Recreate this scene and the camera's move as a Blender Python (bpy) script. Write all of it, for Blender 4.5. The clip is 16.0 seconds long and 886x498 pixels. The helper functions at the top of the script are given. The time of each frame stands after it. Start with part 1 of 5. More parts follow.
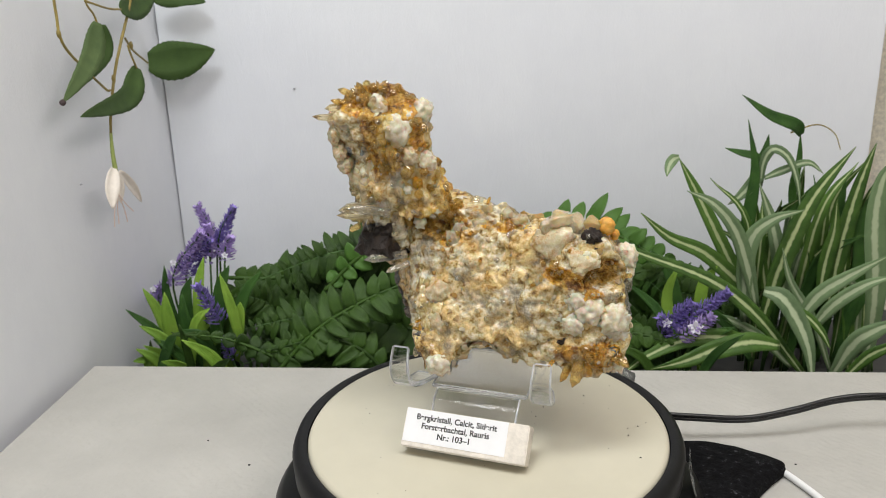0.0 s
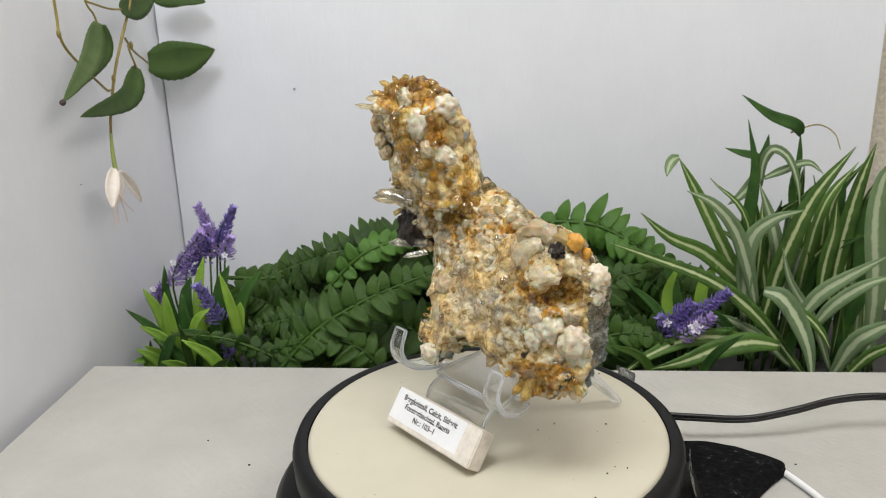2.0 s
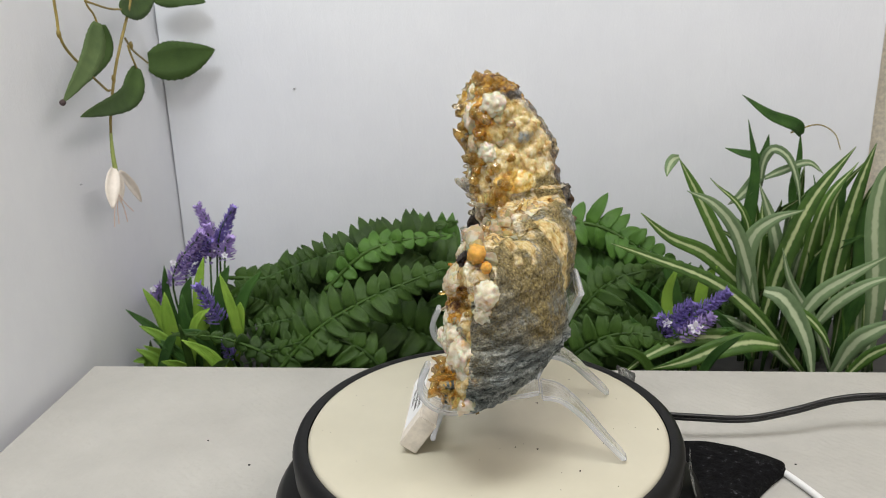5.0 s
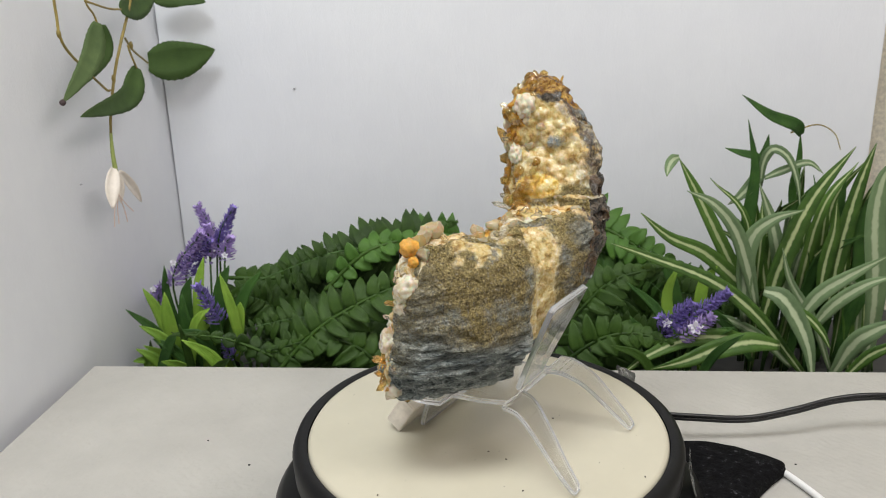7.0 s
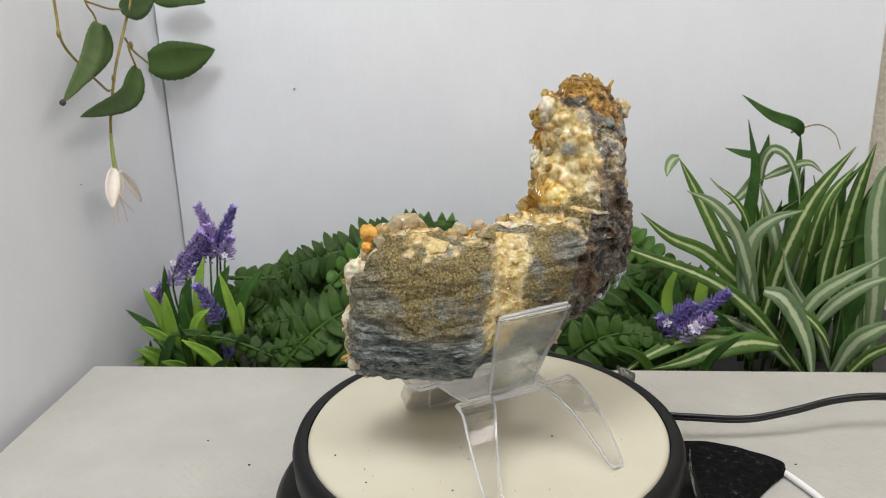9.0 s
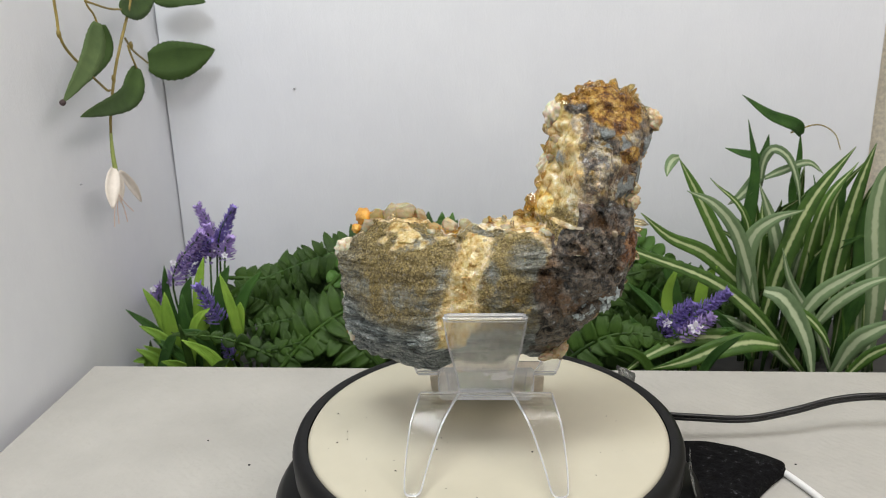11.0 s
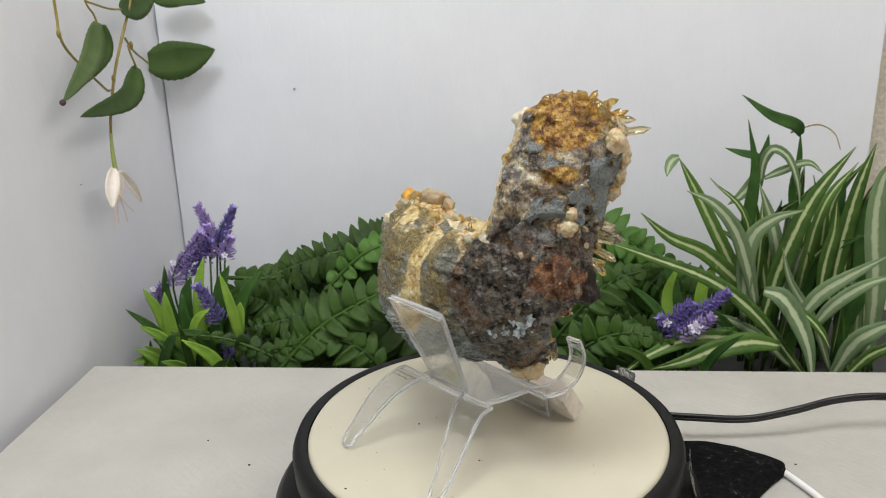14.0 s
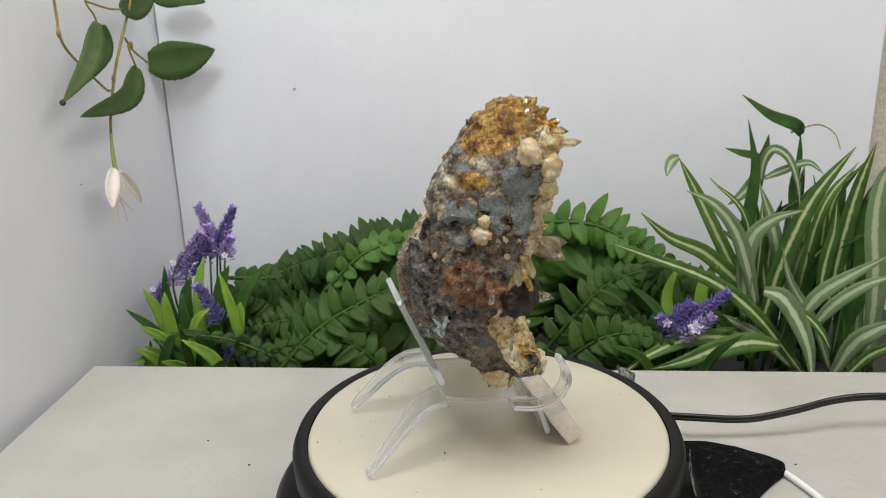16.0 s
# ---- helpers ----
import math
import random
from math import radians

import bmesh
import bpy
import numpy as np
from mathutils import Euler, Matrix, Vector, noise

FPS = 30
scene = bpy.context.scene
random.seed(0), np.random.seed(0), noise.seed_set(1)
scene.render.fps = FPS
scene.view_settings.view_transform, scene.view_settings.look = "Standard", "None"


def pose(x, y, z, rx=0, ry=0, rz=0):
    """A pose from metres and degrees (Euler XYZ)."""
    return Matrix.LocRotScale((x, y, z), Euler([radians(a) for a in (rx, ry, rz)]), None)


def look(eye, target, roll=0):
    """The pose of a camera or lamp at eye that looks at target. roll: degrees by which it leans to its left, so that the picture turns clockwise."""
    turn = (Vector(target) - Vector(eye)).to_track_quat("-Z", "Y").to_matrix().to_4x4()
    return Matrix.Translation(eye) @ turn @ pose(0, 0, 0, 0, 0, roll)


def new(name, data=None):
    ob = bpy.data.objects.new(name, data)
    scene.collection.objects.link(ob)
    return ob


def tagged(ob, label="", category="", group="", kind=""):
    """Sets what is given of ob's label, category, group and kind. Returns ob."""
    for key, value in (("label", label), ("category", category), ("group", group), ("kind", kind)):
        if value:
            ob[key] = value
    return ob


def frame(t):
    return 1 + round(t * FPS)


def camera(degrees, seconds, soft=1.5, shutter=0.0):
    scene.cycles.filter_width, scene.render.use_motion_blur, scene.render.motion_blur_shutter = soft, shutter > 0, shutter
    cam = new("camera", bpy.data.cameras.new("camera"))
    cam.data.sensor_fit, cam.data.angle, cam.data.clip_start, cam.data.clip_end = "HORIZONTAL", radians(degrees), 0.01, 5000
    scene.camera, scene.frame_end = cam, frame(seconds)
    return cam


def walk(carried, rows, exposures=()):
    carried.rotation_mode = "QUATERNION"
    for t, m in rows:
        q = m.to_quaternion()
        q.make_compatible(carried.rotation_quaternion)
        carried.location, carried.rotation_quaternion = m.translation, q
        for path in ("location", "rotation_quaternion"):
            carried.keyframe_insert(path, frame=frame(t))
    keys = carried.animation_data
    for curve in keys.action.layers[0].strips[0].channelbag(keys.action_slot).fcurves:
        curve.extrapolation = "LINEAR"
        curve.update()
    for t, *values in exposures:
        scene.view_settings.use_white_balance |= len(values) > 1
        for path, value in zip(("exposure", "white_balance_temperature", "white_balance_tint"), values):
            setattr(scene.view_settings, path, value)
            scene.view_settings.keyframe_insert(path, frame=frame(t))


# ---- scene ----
# Metres. The turntable's axis is x = y = 0, the table's paper top is z = 0.
DISC = 0.045          # height of the turntable's cream plate
TURN = 14.876         # degrees a second, clockwise from above
SLANT = -4.6          # the table and its backdrop stand askew to the camera
EYE = (-0.0203, -0.3769, 0.2166 + DISC)

cam = camera(57.44, 16.0, soft=0.8)
STILL = pose(*EYE, 0, 0, 0) @ pose(0, 0, 0, 90 - 17.612, 0, 0) @ pose(0, 0, 0, 0, 0, -1.579)
cam.data.dof.use_dof, cam.data.dof.focus_distance, cam.data.dof.aperture_fstop = True, 0.395, 22.0
walk(cam, [(0.0, STILL), (16.0, STILL)])
BOX = pose(0, 0, 0, 0, 0, SLANT)

# ---- light ----
world = bpy.data.worlds.new("room")
scene.world = world
world.use_nodes = True
world.node_tree.nodes["Background"].inputs[0].default_value = (0.86, 0.92, 1.0, 1)
world.node_tree.nodes["Background"].inputs[1].default_value = 0.30
scene.view_settings.exposure = -0.13


def panel(name, eye, target, w, h, watts, colour):
    d = bpy.data.lights.new(name, "AREA")
    d.shape, d.size, d.size_y, d.energy, d.color = "RECTANGLE", w, h, watts, colour
    ob = new(name, d)
    ob.matrix_world = look(eye, target)
    return ob


panel("lamp_left", (-0.24, -0.30, 0.92), (-0.08, 0.16, 0.06), 0.34, 0.22, 4.3, (0.935, 0.975, 1.0))
panel("lamp_right", (0.50, -0.33, 0.84), (0.02, 0.15, 0.06), 0.32, 0.20, 2.5, (1.0, 0.925, 0.92))
# Invented overhead fill: softens the shadows and brightens the clear acrylic.
panel("ceiling_lamp", (0.1, -0.5, 2.25), (0.1, -0.5, 0.0), 1.2, 0.6, 22.0, (1.0, 0.99, 0.965))


# ---- materials ----
class Mat:
    """A node material, built up socket by socket."""

    def __init__(self, name, **values):
        self.m = bpy.data.materials.new(name)
        self.m.use_nodes = True
        self.t = self.m.node_tree
        self.bsdf = self.t.nodes["Principled BSDF"]
        self.co = self.t.nodes.new("ShaderNodeTexCoord").outputs["Object"]
        self.set(**values)

    def set(self, **values):
        names = dict(rough="Roughness", metal="Metallic", trans="Transmission Weight", ior="IOR", sub="Subsurface Weight",
                     coat="Coat Weight", spec="Specular IOR Level", sheen="Sheen Weight", alpha="Alpha", base="Base Color",
                     subscale="Subsurface Scale")
        for k, v in values.items():
            s = self.bsdf.inputs[names[k]]
            if isinstance(v, bpy.types.NodeSocket):
                self.t.links.new(v, s)
            elif k == "base":
                s.default_value = (*v, 1)
            else:
                s.default_value = v
        return self

    def node(self, kind, props=None, **inputs):
        n = self.t.nodes.new(kind)
        for k, v in (props or {}).items():
            setattr(n, k, v)
        for k, v in inputs.items():
            key = int(k[1:]) if k[0] == "i" and k[1:].isdigit() else k
            if isinstance(v, bpy.types.NodeSocket):
                self.t.links.new(v, n.inputs[key])
            else:
                n.inputs[key].default_value = v
        return n

    def scaled(self, sx, sy, sz, co=None, rz=0.0):
        return self.node("ShaderNodeMapping", None, Vector=co or self.co, Scale=(sx, sy, sz), Rotation=(0, 0, rz)).outputs[0]

    def noise(self, scale, detail=5, rough=0.6, co=None, distortion=0.0):
        return self.node("ShaderNodeTexNoise", None, Vector=co or self.co, Scale=scale, Detail=detail, Roughness=rough,
                         Distortion=distortion).outputs["Fac"]

    def cells(self, scale, feature="F1", co=None, randomness=1.0):
        n = self.node("ShaderNodeTexVoronoi", {"feature": feature}, Vector=co or self.co, Scale=scale, Randomness=randomness)
        return n.outputs["Distance"]

    def ramp(self, fac, stops):
        n = self.node("ShaderNodeValToRGB", None, Fac=fac)
        e = n.color_ramp.elements
        while len(e) < len(stops):
            e.new(0.5)
        for el, (p, c) in zip(e, stops):
            el.position, el.color = p, (*c, 1)
        return n.outputs[0]

    def step(self, fac, lo, hi):
        return self.node("ShaderNodeMapRange", None, Value=fac, i1=lo, i2=hi).outputs[0]

    def mix(self, fac, a, b, how="MIX"):
        n = self.node("ShaderNodeMix", {"data_type": "RGBA", "blend_type": how})
        for i, v in ((0, fac), (6, a), (7, b)):
            if isinstance(v, bpy.types.NodeSocket):
                self.t.links.new(v, n.inputs[i])
            else:
                n.inputs[i].default_value = v if i == 0 else (*v, 1)
        return n.outputs[2]

    def math(self, op, a, b=0.0):
        return self.node("ShaderNodeMath", {"operation": op}, i0=a, i1=b).outputs[0]

    def attr(self, name):
        return self.node("ShaderNodeAttribute", {"attribute_name": name}).outputs["Fac"]

    def rand(self):
        return self.node("ShaderNodeObjectInfo").outputs["Random"]

    def bump(self, height, distance, strength=1.0):
        last = self.bsdf.inputs["Normal"]
        n = self.node("ShaderNodeBump", None, Height=height, Distance=distance, Strength=strength)
        if last.is_linked:
            self.t.links.new(last.links[0].from_socket, n.inputs["Normal"])
        self.t.links.new(n.outputs[0], last)
        return self


def mat_board():
    m = Mat("white_cloth_board", rough=0.85)
    c = m.ramp(m.noise(9, 4), [(0.3, (0.77, 0.785, 0.83)), (0.7, (0.83, 0.845, 0.88))])
    streak = m.noise(60, 7, 0.75, m.scaled(1.4, 1.4, 0.45), 0.5)
    m.set(base=m.mix(m.math("MULTIPLY", m.step(streak, 0.45, 0.75), 0.12), c, (0.69, 0.70, 0.75)))
    m.bump(streak, 0.0014, 0.28)
    m.bump(m.noise(900, 3, 0.6, m.scaled(1, 1, 0.5)), 0.0003, 0.5)
    return m.m


def mat_paper():
    m = Mat("ribbed_paper", rough=0.9)
    m.set(base=m.ramp(m.noise(14, 5), [(0.3, (0.410, 0.397, 0.368)), (0.7, (0.480, 0.466, 0.432))]))
    a = m.node("ShaderNodeTexWave", {"wave_type": "BANDS", "bands_direction": "DIAGONAL"}, Vector=m.co, Scale=95.0, Distortion=2.5, Detail=2.0).outputs["Fac"]
    a = m.math("MULTIPLY", a, m.step(m.noise(7, 3), 0.42, 0.62))
    m.bump(a, 0.0008, 0.16)
    m.bump(m.cells(330, "SMOOTH_F1"), 0.0010, 0.35)
    m.bump(m.noise(160, 4), 0.0006, 0.5)
    m.bump(m.noise(26, 4), 0.004, 0.6)
    return m.m


def mat_plain(name, c, rough=0.5, vary=0.12, scale=60.0, bump=0.0003, **more):
    m = Mat(name, rough=rough, **more)
    lo, hi = [x * (1 - vary) for x in c], [min(1, x * (1 + vary)) for x in c]
    n = m.noise(scale, 5)
    m.set(base=m.ramp(n, [(0.35, lo), (0.65, hi)]))
    if bump:
        m.bump(m.noise(scale * 6, 4), bump, 0.6)
    return m.m


BOARD = mat_board()
PAPER = mat_paper()
PLASTER = mat_plain("rough_plaster", (0.86, 0.80, 0.66), 0.95, 0.16, 260, 0.006)
ROOM = mat_plain("room_paint", (0.80, 0.79, 0.77), 0.9, 0.05, 5)
GROUND = mat_plain("shelf_top", (0.05, 0.05, 0.047), 0.9, 0.2, 30)
BLACK = mat_plain("black_plastic", (0.007, 0.007, 0.0075), 0.42, 0.15, 120, 0.0001, spec=0.16)
CREAM = mat_plain("cream_plastic", (0.565, 0.53, 0.418), 0.38, 0.03, 25, 0.00004)


# ---- building helpers ----
def part(name, bm, material, parent=None, label="", smooth=False):
    """Links a bmesh as one mesh object, under a thing if one is given."""
    me = bpy.data.meshes.new(name)
    bm.normal_update()
    bm.to_mesh(me)
    bm.free()
    if smooth:
        me.polygons.foreach_set("use_smooth", [True] * len(me.polygons))
    me.materials.append(material)
    ob = new(name, me)
    if parent:
        ob.parent = parent
    if label:
        tagged(ob, label)
    return ob


def thing(name, label, category, group="", kind="", m=None):
    """An empty at the base of a thing, that carries its parts."""
    ob = tagged(new(name), label, category, group, kind)
    if m is not None:
        ob.matrix_world = m
    return ob


def box(lo, hi, bevel=0.0, segments=2):
    bm = bmesh.new()
    size = Vector(hi) - Vector(lo)
    bmesh.ops.create_cube(bm, size=1.0, matrix=Matrix.Translation((Vector(lo) + Vector(hi)) / 2) @ Matrix.Diagonal((*size, 1)))
    if bevel:
        bmesh.ops.bevel(bm, geom=bm.edges[:], offset=bevel, segments=segments, affect="EDGES")
    return bm


def lathe(profile, steps=96):
    """A turned shape from (radius, height) pairs, from the axis at the top to the axis at the bottom or open."""
    bm = bmesh.new()
    rings = []
    for r, z in profile:
        if r <= 1e-6:
            rings.append([bm.verts.new((0, 0, z))])
        else:
            rings.append([bm.verts.new((r * math.cos(a), r * math.sin(a), z)) for a in np.linspace(0, 2 * math.pi, steps, False)])
    for a, b in zip(rings, rings[1:]):
        for i in range(steps):
            j = (i + 1) % steps
            f = [a[i % len(a)], a[j % len(a)], b[j % len(b)], b[i % len(b)]]
            f = [v for k, v in enumerate(f) if v not in f[:k]]
            if len(f) > 2:
                bm.faces.new(f)
    bmesh.ops.recalc_face_normals(bm, faces=bm.faces)
    return bm


def tube(points, radius, sides=8, taper=1.0):
    """A round rod along points; radius may be one number or one per point."""
    bm = bmesh.new()
    pts = [Vector(p) for p in points]
    n = len(pts)
    rings = []
    for i, p in enumerate(pts):
        d = (pts[min(i + 1, n - 1)] - pts[max(i - 1, 0)]).normalized()
        a = d.cross(Vector((0.31, 0.87, 0.37))).normalized()
        b = d.cross(a)
        r = radius * (1 + (taper - 1) * i / (n - 1))
        rings.append([bm.verts.new(p + r * (math.cos(k) * a + math.sin(k) * b)) for k in np.linspace(0, 2 * math.pi, sides, False)])
    for u, v in zip(rings, rings[1:]):
        for i in range(sides):
            j = (i + 1) % sides
            bm.faces.new((u[i], u[j], v[j], v[i]))
    bm.faces.new(rings[0][::-1])
    bm.faces.new(rings[-1])
    bmesh.ops.recalc_face_normals(bm, faces=bm.faces)
    return bm


def spline(points, n):
    """n points on a smooth curve through the given ones."""
    p = [Vector(q) for q in points]
    p = [2 * p[0] - p[1], *p, 2 * p[-1] - p[-2]]
    out = []
    for t in np.linspace(0, len(p) - 3 - 1e-6, n):
        i, u = int(t), t - int(t)
        a, b, c, d = p[i:i + 4]
        out.append(0.5 * (2 * b + (c - a) * u + (2 * a - 5 * b + 4 * c - d) * u * u + (3 * b - a - 3 * c + d) * u ** 3))
    return out


# ---- the large structure ----
def structure():
    def slab(name, lo, hi, material, label, category, bevel=0.001):
        ob = part(name, box(lo, hi, bevel), material)
        ob.matrix_world = BOX
        return tagged(ob, label, category, kind="structure")

    slab("ground", (-1.6, -1.6, -0.09), (1.6, 1.6, -0.05), GROUND, "dark shelf top under the table board and plants", "shelf top")
    slab("tabletop", (-0.3015, -0.75, -0.05), (0.75, 0.159, 0.0), PAPER, "table board covered with white embossed paper", "table", 0.003)
    slab("wall_left", (-0.324, -0.75, -0.05), (-0.3090, 0.385, 0.42), BOARD, "white cloth-covered backdrop board at the side", "backdrop")
    slab("wall_back", (-0.3078, 0.370, -0.05), (0.338, 0.385, 0.42), BOARD, "white cloth-covered backdrop board behind plants", "backdrop")
    slab("wall_room", (-1.6, 0.396, -0.05), (1.6, 0.43, 2.3), PLASTER, "rough cream plaster wall of the room", "wall")
    slab("wall_west", (-1.64, -1.6, -0.05), (-1.6, 1.6, 2.3), ROOM, "plain grey side wall of the room", "wall")
    slab("wall_east", (1.6, -1.6, -0.05), (1.64, 1.6, 2.3), ROOM, "plain grey side wall of the room", "wall")
    slab("wall_south", (-1.6, -1.64, -0.05), (1.6, -1.6, 2.3), ROOM, "plain grey wall behind the viewer", "wall")
    slab("ceiling", (-1.6, -1.6, 2.3), (1.6, 1.6, 2.34), ROOM, "plain pale grey ceiling of the room", "ceiling")


structure()

# ---- the turntable ----
turntable = thing("turntable", "motorised turntable with cream plate and black rim", "turntable")
part("base", lathe([(0, 0.020), (0.092, 0.020), (0.108, 0.016), (0.1125, 0.010), (0.113, 0.001), (0, 0.001)]), BLACK, turntable, "black plastic base", True)
part("rim", lathe([(0.0935, 0.0435), (0.0965, 0.0445), (0.0995, 0.0435), (0.101, 0.040), (0.1005, 0.030), (0.098, 0.021), (0, 0.021)]), BLACK, turntable, "black plastic rim ring", True)
plate = part("plate", lathe([(0, 0.0), (0.0905, 0.0), (0.0922, -0.0006), (0.0931, -0.0022), (0.0931, -0.014), (0, -0.014)]), CREAM, turntable, "cream plastic turning plate", True)
plate.location.z = DISC

# ---- the mineral specimen ----
YAW = pose(0, 0, 0, 0, 0, -20)      # the specimen, its stand and its card stand askew on the plate


def at(u, v, z):
    """A place on the plate, in millimetres: along the specimen, away from its crystal face, up."""
    return YAW @ Vector((u, v, z)) / 1000


def mat_rock():
    """Host rock: attributes say where schist, siderite, rust, clay and calcite lie; the colours and relief are procedural."""
    m = Mat("specimen_rock")
    rot = m.node("ShaderNodeMapping", None, Vector=m.co, Rotation=(0, 0, radians(20)))
    layer = m.noise(1.0, 7, 0.72, m.node("ShaderNodeMapping", None, Vector=rot.outputs[0], Rotation=(0, radians(-7), 0), Scale=(70, 160, 420)).outputs[0], 0.6)
    fine = m.noise(900, 5, 0.7)
    mid = m.noise(230, 6, 0.65)
    big = m.noise(70, 5, 0.6)
    cell = m.cells(260)
    # quartz and calcite crust
    crust = m.ramp(mid, [(0.34, (0.15, 0.07, 0.014)), (0.43, (0.44, 0.31, 0.11)), (0.51, (0.66, 0.58, 0.38)), (0.64, (0.88, 0.84, 0.70))])
    crust = m.mix(m.step(big, 0.52, 0.62), crust, m.ramp(fine, [(0.3, (0.20, 0.165, 0.11)), (0.7, (0.54, 0.49, 0.38))]))
    crust = m.mix(m.math("MULTIPLY", m.step(m.noise(58, 6, 0.65), 0.46, 0.58), 0.80), crust, m.mix(1.0, crust, (0.96, 0.70, 0.30), "MULTIPLY"))
    specks = m.math("MULTIPLY", m.step(m.noise(1300, 2), 0.66, 0.72), m.step(m.noise(110, 3), 0.45, 0.6))
    crust = m.mix(specks, crust, (0.06, 0.05, 0.04))
    rust = m.ramp(m.noise(190, 7, 0.72), [(0.32, (0.035, 0.013, 0.005)), (0.45, (0.22, 0.088, 0.018)), (0.54, (0.58, 0.32, 0.055)), (0.68, (0.84, 0.61, 0.20))])
    schist = m.ramp(layer, [(0.32, (0.012, 0.015, 0.017)), (0.40, (0.09, 0.112, 0.112)), (0.50, (0.30, 0.345, 0.335)), (0.66, (0.68, 0.72, 0.69))])
    olive = m.ramp(fine, [(0.32, (0.055, 0.042, 0.016)), (0.50, (0.26, 0.195, 0.070)), (0.70, (0.58, 0.46, 0.19))])
    schist = m.mix(m.step(m.noise(1500, 3, 0.7), 0.44, 0.62), m.mix(0.35, schist, (0.02, 0.022, 0.024)), schist)
    schist = m.mix(m.math("MULTIPLY", m.step(m.noise(55, 6, 0.65), 0.26, 0.46), m.attr("olive")), schist, olive)
    sid = m.ramp(mid, [(0.38, (0.007, 0.006, 0.005)), (0.46, (0.055, 0.046, 0.038)), (0.55, (0.20, 0.160, 0.120)), (0.61, (0.10, 0.10, 0.095)), (0.69, (0.55, 0.55, 0.53))])
    sid = m.mix(m.math("MULTIPLY", m.step(m.noise(48, 6, 0.6), 0.53, 0.59), 0.55), sid, m.ramp(fine, [(0.3, (0.10, 0.105, 0.11)), (0.7, (0.40, 0.42, 0.42))]))
    sid = m.mix(m.math("MULTIPLY", m.step(m.noise(62, 6, 0.6), 0.49, 0.58), 0.5), sid, m.ramp(fine, [(0.3, (0.065, 0.027, 0.010)), (0.7, (0.38, 0.19, 0.065))]))
    clay = m.ramp(fine, [(0.3, (0.20, 0.225, 0.225)), (0.7, (0.34, 0.37, 0.365))])
    white = m.ramp(mid, [(0.33, (0.26, 0.15, 0.035)), (0.44, (0.54, 0.38, 0.13)), (0.56, (0.68, 0.55, 0.28)), (0.72, (0.86, 0.80, 0.62))])
    amber = m.ramp(m.noise(300, 6, 0.7), [(0.34, (0.13, 0.045, 0.004)), (0.46, (0.50, 0.22, 0.02)), (0.58, (0.80, 0.47, 0.07)), (0.70, (0.92, 0.74, 0.30))])
    yellow = m.ramp(mid, [(0.34, (0.42, 0.20, 0.03)), (0.46, (0.78, 0.50, 0.10)), (0.62, (0.92, 0.78, 0.40))])
    wob = m.math("MULTIPLY", m.math("SUBTRACT", m.noise(160, 6, 0.7), 0.5), 1.1)
    c = crust
    brown = m.ramp(m.noise(260, 6, 0.7), [(0.34, (0.050, 0.017, 0.007)), (0.50, (0.20, 0.080, 0.030)), (0.66, (0.40, 0.20, 0.085))])
    for name, col in (("white", white), ("amber", amber), ("schist", schist), ("siderite", sid), ("brown", brown), ("clay", clay), ("rust", rust), ("yellow", yellow)):
        c = m.mix(m.step(m.math("ADD", m.attr(name), wob), 0.40, 0.60), c, col)
    grit = m.ramp(m.noise(1150, 4, 0.75), [(0.36, (0.36, 0.34, 0.31)), (0.48, (0.95, 0.95, 0.95)), (0.7, (1.0, 1.0, 1.0))])
    dull = m.math("MINIMUM", 1.0, m.math("ADD", m.math("ADD", m.attr("schist"), m.attr("siderite")), m.math("ADD", m.attr("rust"), m.attr("clay"))))
    c = m.mix(m.math("ADD", 0.30, m.math("MULTIPLY", dull, 0.50)), c, grit, "MULTIPLY")
    m.set(base=c)
    m.set(rough=m.math("MULTIPLY", m.step(m.noise(420, 4), 0.28, 1.05), m.math("ADD", 0.20, m.math("MULTIPLY", m.math("SUBTRACT", dull, m.math("MULTIPLY", m.attr("siderite"), 0.75)), 0.45))), spec=0.75, sub=m.math("MULTIPLY", m.math("SUBTRACT", 1.0, dull), 0.20), subscale=0.003)
    coarse = m.math("ADD", 0.12, m.math("MULTIPLY", dull, 0.75))
    m.bump(layer, 0.0018, m.math("MULTIPLY", m.attr("schist"), 0.95))
    m.bump(cell, 0.0022, m.math("ADD", 0.15, m.math("MULTIPLY", dull, 0.40)))
    m.bump(m.cells(640), 0.0010, m.math("ADD", 0.10, m.math("MULTIPLY", dull, 0.50)))
    m.bump(fine, 0.0010, coarse)
    m.bump(m.cells(1700), 0.0006, coarse)
    return m.m


def mat_crystal(name, clear, amber, trans, rough=0.08, islands=False, cloud=0.75):
    m = Mat(name, rough=rough, trans=trans, ior=1.54)
    r = m.node("ShaderNodeNewGeometry").outputs["Random Per Island"] if islands else m.rand()
    c = m.mix(m.step(r, 0.30, 0.9), clear, amber)
    shift = m.node("ShaderNodeVectorMath", None, i0=m.co, i1=m.node("ShaderNodeCombineXYZ", None, X=r, Y=m.math("MULTIPLY", r, 7.0)).outputs[0]).outputs[0]
    c = m.mix(m.math("MULTIPLY", m.step(m.noise(260, 4, 0.6, shift), 0.42, 0.62), 0.6), c, amber)
    c = m.mix(m.math("MULTIPLY", m.step(m.noise(300, 5, 0.7), 0.5, 0.72), cloud), c, (0.74, 0.66, 0.50))
    m.set(base=c)
    m.bump(m.noise(500, 3), 0.0006, 0.35)
    return m.m


